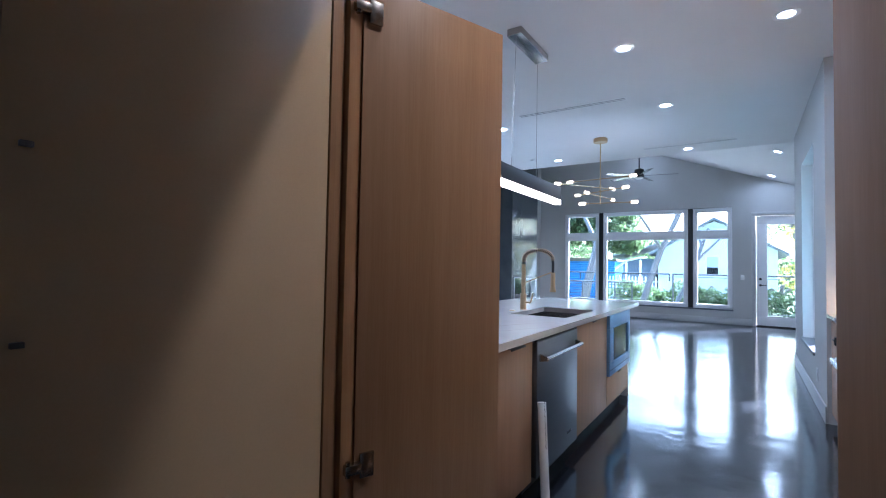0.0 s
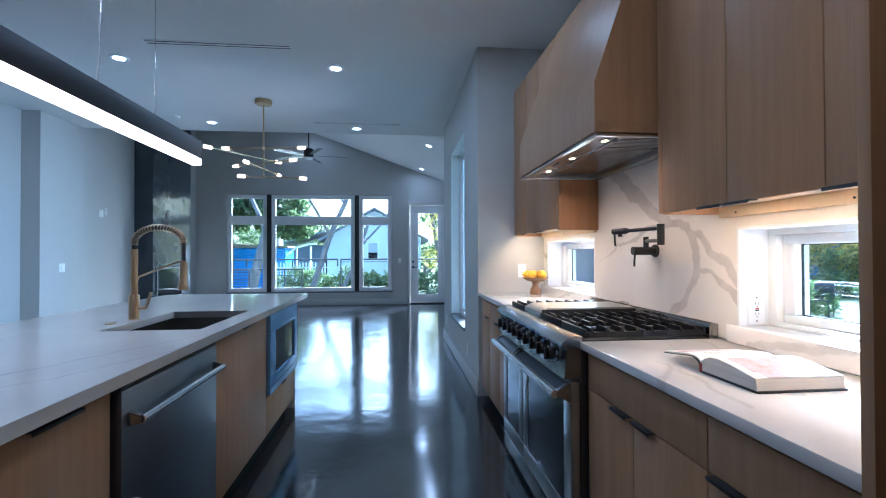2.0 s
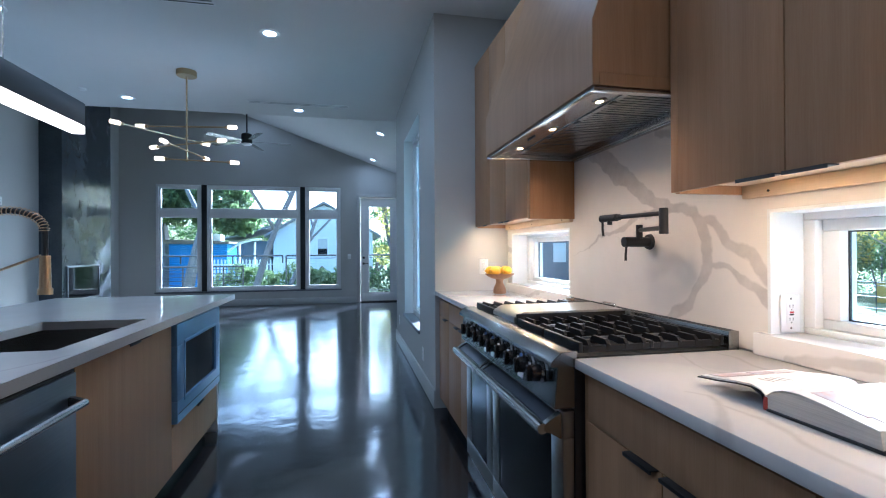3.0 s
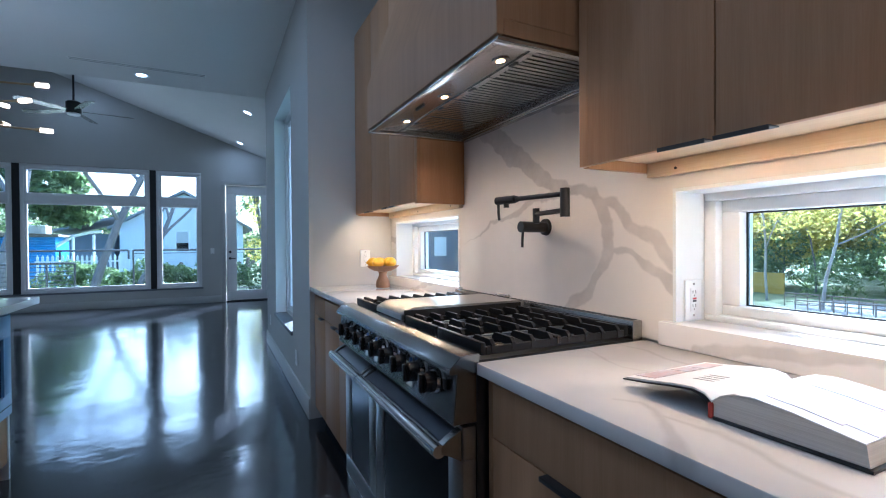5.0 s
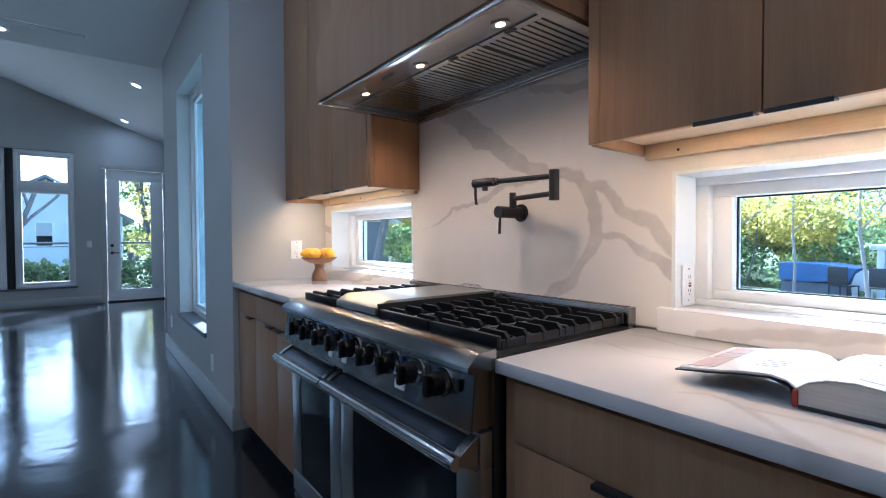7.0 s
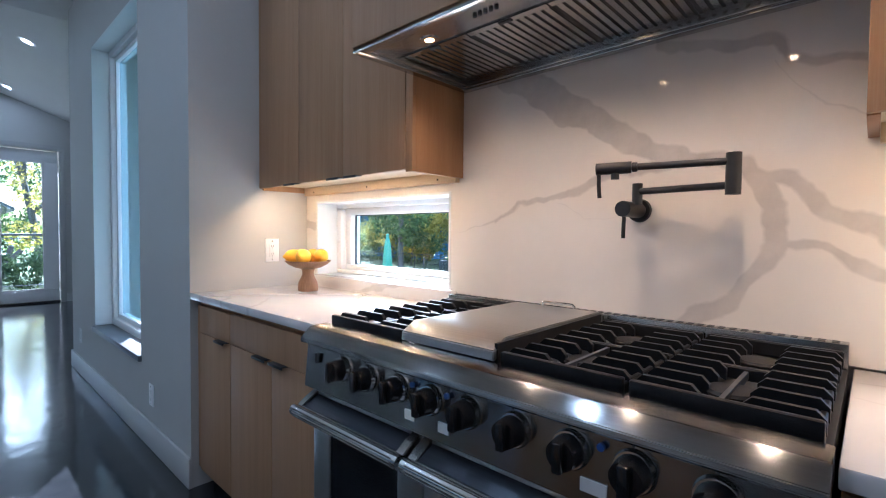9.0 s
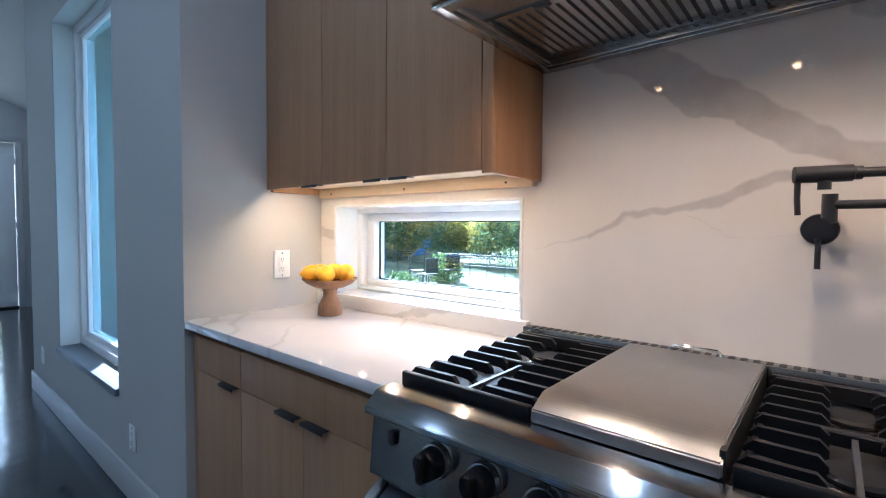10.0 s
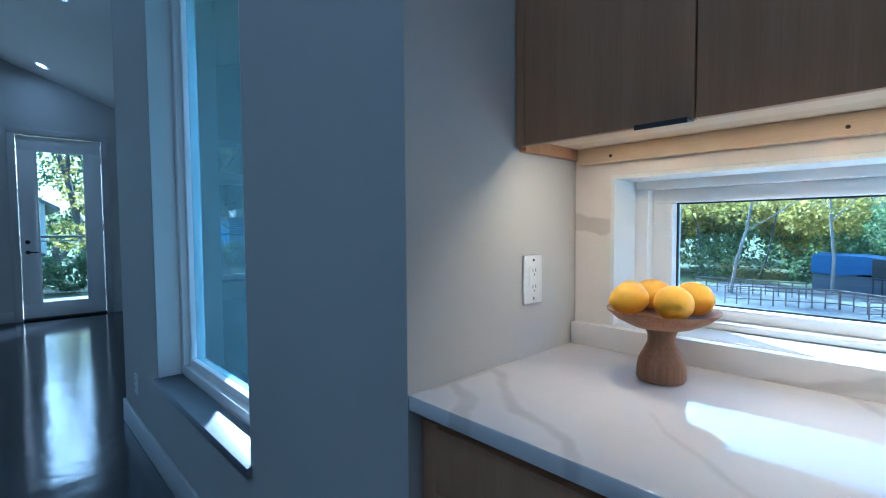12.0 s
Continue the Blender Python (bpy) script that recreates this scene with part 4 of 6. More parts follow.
# outlets and switches
def wall_plate(at, normal, label, kind, size=(0.075, 0.12)):
    """A plate on a wall; normal is '-x', '-y' or '+x'."""
    w, h = size
    turn = {"-x": 90, "-y": 180, "+x": -90, "+y": 0}[normal]
    m = pose(*at, 0, 0, turn)
    ob = thing("switch" if kind == "switch" else "outlet", (0, 0, 0), label, "switch" if kind == "switch" else "outlet", "wall plates")

    def add(name, x0, x1, y0, y1, z0, z1, material, parent, r=0.0, label=""):
        return part(name, abox(x0, x1, y0, y1, z0, z1, r=r), material, parent, label)
    plate = add("plate", -w / 2, w / 2, 0.001, 0.007, -h / 2, h / 2, PLASTIC, ob, 0.002)
    if kind == "switch":
        add("rocker", -0.016, 0.016, 0.0072, 0.011, -0.032, 0.032, PLASTIC, plate, 0.001)
    elif kind == "blank":
        add("insert", -0.016, 0.016, 0.0072, 0.010, -0.034, 0.034, PLASTIC, plate, 0.001)
    else:
        face = add("socket_face", -0.017, 0.017, 0.0072, 0.0095, -0.034, 0.034, PLASTIC, plate, 0.001)
        for z in (-0.02, 0.02):
            for x in (-0.0065, 0.0055):
                add("slot", x, x + 0.0018, 0.0096, 0.0101, z - 0.002, z + 0.007, SLOT, face)
            add("slot", -0.002, 0.002, 0.0096, 0.0101, z - 0.010, z - 0.006, SLOT, face)
        if kind == "gfci":
            add("button", -0.007, 0.007, 0.0096, 0.0115, 0.001, 0.006, RED, face, label="red reset button")
            add("button", -0.007, 0.007, 0.0096, 0.0115, -0.006, -0.001, SLOT, face)
    for z in (-h / 2 + 0.012, h / 2 - 0.012):
        add("screw", -0.003, 0.003, 0.0071, 0.0082, z - 0.003, z + 0.003, STEEL, plate)
    ob.matrix_world = m
    return ob


wall_plate((1.035, 5.51, 1.115), "-y", "white duplex outlet on the return wall", "outlet")
wall_plate((1.305, 3.106, 1.047), "-y", "white outlet with red reset button in the window reveal", "gfci", (0.07, 0.115))
wall_plate((0.635, 6.104, 0.30), "-x", "white outlet low on the passage wall", "outlet")
wall_plate((0.635, 8.05, 0.33), "-x", "white outlet low on the passage wall", "outlet")
wall_plate((-0.0, 13.30, 1.11), "-y", "white light switch beside the patio door", "switch")
wall_plate((-4.62, 8.22, 1.10), "+x", "white light switch on the living room wall", "switch", (0.11, 0.12))
wall_plate((-4.95, 9.62, 1.96), "+x", "white media plate high on the wall", "blank", (0.11, 0.12))
wall_plate((-4.95, 9.74, 2.0), "+x", "white media plate high on the wall", "outlet")

# bowl of lemons
bowl = thing("pedestal_bowl", (1.067, 5.205, 0.925), "turned wooden pedestal bowl on the quartz counter", "bowl")
bm = lathe(bmesh.new(), [(0.045, 0.001), (0.048, 0.006), (0.047, 0.03), (0.044, 0.045), (0.034, 0.065), (0.027, 0.08), (0.027, 0.095), (0.033, 0.108)], (1.067, 5.205, 0.925))
part("foot", bm, WALNUT, bowl)
part("dish", lathe(bmesh.new(), [(0.03, 0.108), (0.06, 0.114), (0.09, 0.129), (0.108, 0.145), (0.109, 0.148), (0.104, 0.147), (0.085, 0.134), (0.05, 0.122), (0.01, 0.12)], (1.067, 5.205, 0.925), 40), WALNUT, bowl)
lemon_mesh = None
for k, (dx, dy, dz, a, s) in enumerate(((-0.048, -0.04, 0.164, -50, 0.93), (0.044, -0.046, 0.164, -30, 0.93), (0.058, 0.042, 0.164, 40, 0.88), (-0.052, 0.046, 0.164, 65, 0.88), (0.004, 0.068, 0.164, 100, 0.86))):
    if lemon_mesh is None:
        prof = [(0.002, -0.056), (0.007, -0.053), (0.011, -0.047), (0.024, -0.037), (0.034, -0.02), (0.0375, 0.0), (0.034, 0.02), (0.024, 0.037), (0.012, 0.046), (0.006, 0.051), (0.002, 0.052)]
        lemon_mesh = to_mesh("lemon", lathe(bmesh.new(), prof, (0, 0, 0), 24), LEMON)
    ob = tagged(new("lemon", lemon_mesh), "ripe yellow lemon in the wooden bowl", "lemon", "lemons in the bowl")
    ob.matrix_world = pose(1.067 + dx, 5.205 + dy, 0.925 + dz + 0.006, 86 + 4 * (k % 3), 0, a) @ Matrix.Diagonal((s, s, s, 1))

# open book
book = thing("open_book", (0.92, 2.68, 0.915), "thick open cookbook with photographs on the counter", "book")
BX0, BX1 = 0.795, 1.045


def sheet(points, thick):
    return points + [(y, z - thick) for y, z in reversed(points)]


right_top = [(2.705, 0.945), (2.69, 0.957), (2.668, 0.966), (2.635, 0.969), (2.585, 0.964), (2.535, 0.956), (2.498, 0.950)]
part("page_block", aprism(right_top + [(2.494, 0.921), (2.705, 0.921)], "x", BX0 + 0.004, BX1 - 0.004), PAGES, book)
part("page", aprism(sheet([(y, z + 0.0022) for y, z in right_top], 0.0012), "x", BX0 + 0.002, BX1 - 0.002), PAPER, book)
left_top = [(2.705, 0.947), (2.718, 0.957), (2.74, 0.961), (2.78, 0.957), (2.83, 0.949), (2.885, 0.942)]
part("page", aprism(sheet(left_top, 0.0035), "x", BX0 + 0.002, BX1 - 0.002), PAPER, book)
part("cover", aprism(sheet([(2.705, 0.925), (2.715, 0.947), (2.74, 0.9565), (2.78, 0.9525), (2.83, 0.9445), (2.893, 0.937)], 0.0025), "x", BX0, BX1), BLACK, book, "dark cover board")
part("cover", abox(BX0, BX1, 2.489, 2.703, 0.9155, 0.9205, r=0.001), BLACK, book)
part("spine", abox(BX0 - 0.001, BX1 + 0.001, 2.703, 2.711, 0.916, 0.944, r=0.003), CLOTH_RED, book, "red spine band")
for x0, x1, y0, y1 in ((0.02, 0.11, 2.832, 2.878), (0.118, 0.16, 2.832, 2.872), (0.168, 0.23, 2.832, 2.87)):
    z0, z1 = (0.949 - 0.1273 * (y - 2.83) if y > 2.83 else 0.949 + 0.16 * (2.83 - y) for y in (y0, y1))
    part("photo", aprism(sheet([(y0, z0 + 0.0013), (y1, z1 + 0.0013)], 0.0006), "x", BX0 + x0, BX0 + x1), PHOTO, book, "printed food photograph")
for x0, x1, i0, i1 in ((0.03, 0.15, 3, 5), (0.155, 0.235, 3, 6), (0.04, 0.14, 5, 6)):
    part("photo", aprism(sheet([(y, z + 0.0030) for y, z in right_top[i0:i1 + 1]], 0.0006), "x", BX0 + x0, BX0 + x1), PHOTO, book, "printed food photograph")
for k in range(4):
    part("text_line", aprism(sheet([(y, z + 0.0011) for y, z in left_top[2:4]], 0.0005), "x", BX0 + 0.06 + 0.016 * k, BX0 + 0.0612 + 0.016 * k), INK, book)

# ---------------------------------------------------------------- island
IX0, IX1, IY0, IY1, IF = -2.12, -0.905, 2.31, 5.78, -0.935
SINK = (-1.47, -1.02, 3.72, 4.46)
bm = bmesh.new()
for x0, x1, y0, y1 in ((IX0, IX1, IY0, SINK[2]), (IX0, IX1, SINK[3], IY1), (IX0, SINK[0], SINK[2], SINK[3]), (SINK[1], IX1, SINK[2], SINK[3])):
    box(bm, x0, x1, y0, y1, 0.877, 0.915)
bmesh.ops.remove_doubles(bm, verts=bm.verts[:], dist=1e-5)
both = {}
for f in bm.faces:
    both.setdefault(tuple(round(v, 4) for v in f.calc_center_median()), []).append(f)
bmesh.ops.delete(bm, geom=[f for fs in both.values() if len(fs) > 1 for f in fs], context="FACES_ONLY")
solid("island_countertop", bm, QUARTZ_ISLAND, "long white quartz island top with grey veins", "countertop")
solid("waterfall_panel", abox(IX0, IX1, IY0, IY0 + 0.038, 0.001, 0.876), QUARTZ_ISLAND, "white quartz waterfall end of the island", "panel")


def island_unit(y0, y1, label, top=0.876):
    c = thing("island_cabinet", (-1.25, (y0 + y1) / 2, 0), label, "cabinet", "cabinets of the island")
    part("body", abox(-1.70, IF - 0.021, y0 + 0.001, y1 - 0.001, 0.09, top), OAK_SIDE, c)
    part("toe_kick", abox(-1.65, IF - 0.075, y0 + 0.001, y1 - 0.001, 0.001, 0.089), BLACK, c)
    return c


def island_front(c, y0, y1, z0, z1, h0, h1, name="door"):
    f = part(name, abox(IF - 0.02, IF, y0, y1, z0, z1, r=0.0015), OAK, c)
    bm = abox(IF - 0.012, IF + 0.02, h0, h1, z1 + 0.0005, z1 + 0.003, r=0.0006)
    box(bm, IF + 0.0165, IF + 0.02, h0, h1, z1 - 0.007, z1 + 0.003, r=0.0006)
    part("handle", bm, BLACK, f, "black edge pull")


c = island_unit(2.35, 2.885, "oak island cabinet beside the waterfall end")
island_front(c, 2.355, 2.88, 0.092, 0.862, 2.56, 2.74)
c = island_unit(3.648, 4.538, "oak sink cabinet of the island", 0.64)
part("filler", abox(IF - 0.02, IF - 0.002, 3.6485, 3.668, 0.092, 0.868), OAK, c)
island_front(c, 3.671, 4.535, 0.092, 0.866, 4.03, 4.13)
part("handle", abox(IF - 0.012, IF + 0.018, 4.15, 4.25, 0.8665, 0.869), BLACK, c, "black edge pull")
c = island_unit(4.54, 5.368, "oak microwave cabinet at the end of the island")
island_front(c, 4.542, 5.365, 0.092, 0.335, 4.9, 5.02, "drawer_front")
solid("island_end_panel", abox(-1.70, IF + 0.004, 5.37, 5.39, 0.001, 0.876, r=0.001), WHITE, "white end panel of the island", "panel")
solid("island_back_panel", abox(-1.722, -1.701, 2.35, 5.39, 0.001, 0.876, r=0.001), OAK, "oak back panel of the island", "panel")

dw = thing("dishwasher", (-1.2, 3.27, 0), "stainless steel dishwasher with bar handle in the island", "dishwasher")
part("tub", abox(-1.6, IF - 0.026, 2.893, 3.642, 0.10, 0.868), SLOT, dw)
front = part("door", abox(IF - 0.025, IF + 0.022, 2.898, 3.636, 0.105, 0.858, r=0.004), STEEL_DARK, dw)
part("control_strip", abox(IF - 0.02, IF + 0.018, 2.90, 3.634, 0.8585, 0.869, r=0.002), SLOT, front)
part("toe_kick", abox(-1.6, IF - 0.06, 2.893, 3.642, 0.001, 0.099), BLACK, dw)
part("handle", arod((IF + 0.062, 2.93, 0.765), (IF + 0.062, 3.60, 0.765), 0.0135, seg=20), CHROME, front, "bright steel bar handle")
for y in (2.935, 3.595):
    part("bracket", aprism([(IF + 0.0225, 0.745), (IF + 0.068, 0.755), (IF + 0.068, 0.775), (IF + 0.0225, 0.79)], "y", y - 0.012, y + 0.012, r=0.003), STEEL, front)
part("badge", abox(IF + 0.0222, IF + 0.024, 3.42, 3.5, 0.2, 0.215), CHROME, front)

mw = thing("microwave_drawer", (-1.2, 4.95, 0.34), "stainless steel drawer microwave in the island", "microwave")
mdoor = part("face", frame_ring(bmesh.new(), "x", IF - 0.02, IF + 0.024, 4.548, 5.36, 0.35, 0.868, 0.115), FILM, mw, "steel face under blue film")
part("window", abox(IF - 0.01, IF + 0.018, 4.6635, 5.2445, 0.4655, 0.7525), OVEN_GLASS, mdoor, "black glass")
part("window_trim", frame_ring(bmesh.new(), "x", IF + 0.0245, IF + 0.029, 4.645, 5.263, 0.447, 0.771, 0.016, r=0.001), FILM, mdoor)
part("seam", abox(IF + 0.0242, IF + 0.0255, 4.56, 5.35, 0.398, 0.402), SLOT, mdoor)
part("box", abox(-1.5, IF - 0.0215, 4.56, 5.35, 0.36, 0.86), SLOT, mw)

sink = thing("sink", ((SINK[0] + SINK[1]) / 2, (SINK[2] + SINK[3]) / 2, 0.66), "undermounted stainless steel sink in the island", "sink")
sx0, sx1, sy0, sy1 = SINK
bm = bmesh.new()
for a in ((sx0 - 0.012, sx0 - 0.001, sy0 - 0.012, sy1 + 0.012), (sx1 + 0.001, sx1 + 0.012, sy0 - 0.012, sy1 + 0.012), (sx0 - 0.001, sx1 + 0.001, sy0 - 0.012, sy0 - 0.001), (sx0 - 0.001, sx1 + 0.001, sy1 + 0.001, sy1 + 0.012)):
    box(bm, *a, 0.66, 0.8765)
box(bm, sx0 - 0.001, sx1 + 0.001, sy0 - 0.001, sy1 + 0.001, 0.66, 0.672)
part("basin", bm, STEEL, sink)
part("drain", lathe(bmesh.new(), [(0.045, 0.0), (0.045, 0.003), (0.03, 0.001), (0.005, 0.001)], ((sx0 + sx1) / 2 - 0.1, 4.09, 0.6722), 24), CHROME, sink)

tap = thing("kitchen_faucet", (-1.535, 4.14, 0.915), "champagne bronze spring-neck kitchen faucet on the island", "faucet")
fx, fy = -1.535, 4.14
part("base", lathe(bmesh.new(), [(0.03, 0.0005), (0.03, 0.004), (0.0265, 0.006), (0.0265, 0.13), (0.024, 0.134)], (fx, fy, 0.915)), BRASS, tap)
part("column", arod((fx, fy, 1.049), (fx, fy, 1.30), 0.0175, seg=24), BRASS, tap)
part("collar", arod((fx, fy, 1.128), (fx, fy, 1.15), 0.0215, seg=24), BRASS, tap)
arc = [(fx, fy, 1.29), (fx, fy, 1.32)] + [(fx + 0.135 - 0.135 * math.cos(a), fy - 0.01 * a, 1.335 + 0.085 * math.sin(a)) for a in (math.pi * k / 16 for k in range(17))] + [(fx + 0.272, fy - 0.032, 1.30), (fx + 0.272, fy - 0.032, 1.235)]
part("hose", tube(bmesh.new(), arc, 0.0115, 10), BLACK, tap, "black hose inside the spring")
coil = bmesh.new()
pts = [Vector(p) for p in arc[1:-2]]
length = len(pts) - 1
turns, path = 26, []
for k in range(turns * 10 + 1):
    s = k / (turns * 10) * length
    i = min(int(s), length - 1)
    p = pts[i].lerp(pts[i + 1], s - i)
    d = (pts[i + 1] - pts[i]).normalized()
    u = d.cross(Vector((0, 1, 0))).normalized()
    a = 2 * math.pi * k / 10
    path.append(p + (u * math.cos(a) + Vector((0, 1, 0)) * math.sin(a)) * 0.0175)
part("spring", tube(coil, path, 0.0022, 5), BRASS, tap)
part("spray_head", arod((fx + 0.272, fy - 0.032, 1.235), (fx + 0.272, fy - 0.032, 1.10), 0.0185, 0.021, seg=24), BRASS, tap)
part("nozzle", arod((fx + 0.272, fy - 0.032, 1.1), (fx + 0.272, fy - 0.032, 1.075), 0.026, seg=24), BRASS, tap)
part("support_arm", arod((fx, fy, 1.138), (fx + 0.255, fy - 0.03, 1.235), 0.0055, seg=12), BRASS, tap)
part("lever", tube(bmesh.new(), [(fx + 0.02, fy - 0.005, 0.975), (fx + 0.065, fy - 0.01, 0.975), (fx + 0.072, fy - 0.012, 0.985), (fx + 0.095, fy - 0.015, 1.06)], 0.008, 10), BRASS, tap)
cap = thing("counter_button", (-1.55, 3.95, 0.915), "flat bronze switch cap in the island top", "button")
part("cap", lathe(bmesh.new(), [(0.024, 0.0005), (0.024, 0.004), (0.02, 0.006), (0.004, 0.006)], (-1.55, 3.95, 0.915), 24), BRASS, cap)

roll = thing("paper_roll", (-0.86, 2.9, 0), "rolled white paper with handwriting leaning on the dishwasher", "paper roll")
m0, m1 = Vector((-0.845, 2.865, 0.002)), Vector((-0.888, 2.905, 0.53))
part("tube", arod(m0, m1, 0.024, seg=24), PAPER, roll)
d = (m1 - m0).normalized()
for k, s in enumerate((0.97, 0.9, 0.84, 0.78, 0.72, 0.66, 0.6, 0.54)):
    p = m0.lerp(m1, s) + Vector((0.0195, -0.0135, 0))
    part("writing", tube(bmesh.new(), [p + Vector((0, 0, 0)), p + d * 0.012 + Vector((0.003, 0.005, 0)), p + d * 0.018 + Vector((0.0, -0.003, 0)), p + d * (0.026 + 0.004 * (k % 2)) + Vector((0.002, 0.003, 0))], 0.0013, 5), INK, roll)


# ---------------------------------------------------------------- lamps
def lamp_light(name, kind, at, aim, power, colour, size=0.1, spot=None, blend=0.5):
    li = bpy.data.lights.new(name, kind)
    li.energy, li.color = power, colour
    if kind == "AREA":
        li.shape, li.size = "DISK", size
    elif kind == "SPOT":
        li.spot_size, li.spot_blend, li.shadow_soft_size = radians(spot), blend, size
    ob = new(name, li)
    ob.matrix_world = look(at, aim)
    return ob


# The last three are unseen lamps, added to light the pantry end.
DOWN = [(-2.69, 6.06), (-0.69, 6.12), (-2.66, 8.2), (-0.67, 8.35), (-2.55, 4.42), (-0.79, 4.45), (0.316, 4.5), (-2.5, 2.65), (-0.8, 2.65), (0.1, 1.62)]


def downlight(x, y, z, tilt=0.0):
    ob = thing("recessed_downlight", (x, y, z), "round white recessed ceiling downlight, switched on", "ceiling light", "recessed downlights")
    bm = lathe(bmesh.new(), [(0.052, -0.001), (0.085, -0.001), (0.085, -0.004), (0.078, -0.008), (0.055, -0.006), (0.052, -0.003)], (x, y, z), 32)
    ring = part("trim_ring", bm, WHITE, ob)
    part("lens", lathe(bmesh.new(), [(0.0515, -0.0005), (0.0515, -0.003), (0.01, -0.0035)], (x, y, z), 24), LAMP_COOL, ring, "glowing lens")
    ob.rotation_euler = (0, tilt, 0)
    # The unseen lamp nearest the pantry is stronger and warmer.
    lamp_light("downlight_lamp", "AREA", (x, y, z - 0.012), (x, y, 0), DOWN_POWER * (1.7 if y < 2 else 1.0), (1.0, 0.84, 0.66) if y < 2 else (0.74, 0.87, 1.0), 0.1)


for x, y in DOWN:
    downlight(x, y, CEIL_Z)
for x, y in ((0.54, 10.3), (0.54, 12.75), (-2.16, 12.6)):
    downlight(x, y, vault(x), math.atan(0.36))


def slot_vent(x0, x1, y):
    v = thing("ceiling_vent", ((x0 + x1) / 2, y, CEIL_Z), "long white slot diffuser in the ceiling", "ceiling vent", "slot diffusers")
    part("backing", abox(x0 + 0.01, x1 - 0.01, y - 0.035, y + 0.035, CEIL_Z - 0.0015, CEIL_Z - 0.0005), SLOT, v)
    bm = bmesh.new()
    for a, b, c0, c1 in ((x0, x1, y - 0.045, y - 0.033), (x0, x1, y + 0.033, y + 0.045), (x0, x0 + 0.012, y - 0.033, y + 0.033), (x1 - 0.012, x1, y - 0.033, y + 0.033)):
        box(bm, a, b, c0, c1, CEIL_Z - 0.004, CEIL_Z - 0.0005)
    part("frame", bm, WHITE, v)
    part("slat", abox(x0 + 0.012, x1 - 0.012, y - 0.012, y + 0.012, CEIL_Z - 0.004, CEIL_Z - 0.0016), WHITE, v)


slot_vent(-2.28, -1.02, 5.68)
slot_vent(-1.27, -0.02, 8.09)
det = thing("smoke_detector", (-3.02, 7.95, CEIL_Z), "small white sprinkler cover on the ceiling", "detector")
part("cover", lathe(bmesh.new(), [(0.045, -0.0005), (0.045, -0.012), (0.03, -0.02), (0.005, -0.021)], (-3.02, 7.95, CEIL_Z), 24), WHITE, det)

# linear pendant over the island
PX, PY0, PY1 = -1.43, 3.09, 4.69
pend = thing("linear_pendant", (PX, 3.9, CEIL_Z), "long black linear pendant with a glowing underside over the island", "pendant light")
part("housing", abox(PX - 0.03, PX + 0.03, PY0, PY1, 1.916, 2.035, r=0.003), BLACK, pend)
part("end_cap", abox(PX - 0.028, PX + 0.028, PY0 - 0.004, PY0 - 0.0005, 1.957, 2.033), STEEL, pend)
part("end_cap", abox(PX - 0.028, PX + 0.028, PY1 + 0.0005, PY1 + 0.004, 1.957, 2.033), STEEL, pend)
part("diffuser", abox(PX - 0.03, PX + 0.03, PY0, PY1, 1.872, 1.9155, r=0.004), LAMP_BAR, pend, "glowing white diffuser")
part("canopy", abox(PX - 0.06, PX + 0.06, 3.66, 4.24, CEIL_Z - 0.06, CEIL_Z - 0.0005, r=0.004), STEEL, pend, "grey metal ceiling canopy")
for y in (3.64, 4.14):
    part("cable", arod((PX, y, 2.035), (PX, min(max(y, 3.7), 4.2), CEIL_Z - 0.06), 0.0022, seg=6), STEEL, pend)

# chandelier
CX, CY = -1.676, 7.17
ch = thing("chandelier", (CX, CY, CEIL_Z), "brass chandelier with five crossed arms and glowing tube bulbs", "chandelier")
part("canopy", lathe(bmesh.new(), [(0.095, -0.0005), (0.097, -0.01), (0.097, -0.05), (0.09, -0.056), (0.01, -0.057)], (CX, CY, CEIL_Z), 36), BRASS_LAMP, ch)
part("stem", arod((CX, CY, CEIL_Z - 0.057), (CX, CY, 2.185), 0.0085, seg=14), BRASS_LAMP, ch)
for z, ex, ey in ((2.55, 0.385, -0.05), (2.45, 0.235, 0.34), (2.37, 0.33, -0.19), (2.30, 0.06, 0.35), (2.20, 0.275, 0.04)):
    e = Vector((ex, ey, 0))
    d = e.normalized()
    c0 = Vector((CX, CY, z)) + {2.45: Vector((-0.19, -0.06, 0)), 2.20: Vector((0.107, 0, 0))}.get(z, Vector())
    arm = part("arm", arod(c0 - e, c0 + e, 0.0085, seg=12), BRASS_LAMP, ch)
    part("hub", arod((CX, CY, z - 0.014), (CX, CY, z + 0.014), 0.014, seg=14), BRASS_LAMP, ch)
    for s in (-1, 1):
        sock = part("socket", arod(c0 + s * e, c0 + s * (e + d * 0.03), 0.016, seg=14), BRASS_LAMP, arm)
        part("bulb", arod(c0 + s * (e + d * 0.03), c0 + s * (e + d * 0.115), 0.0205, 0.019, seg=14), LAMP_BULB, sock, "glowing tube bulb")

# ceiling fan
FX, FY, FZ = -1.81, 10.8, 3.27
fan = thing("ceiling_fan", (FX, FY, vault(FX)), "black ceiling fan with pale blades hanging in the living room", "ceiling fan")
part("downrod", arod((FX, FY, FZ + 0.09), (FX, FY, vault(FX) - 0.04), 0.014, seg=12), BLACK, fan)
part("canopy", arod((FX, FY, vault(FX) - 0.06), (FX, FY, vault(FX) + 0.02), 0.06, seg=20), BLACK, fan)
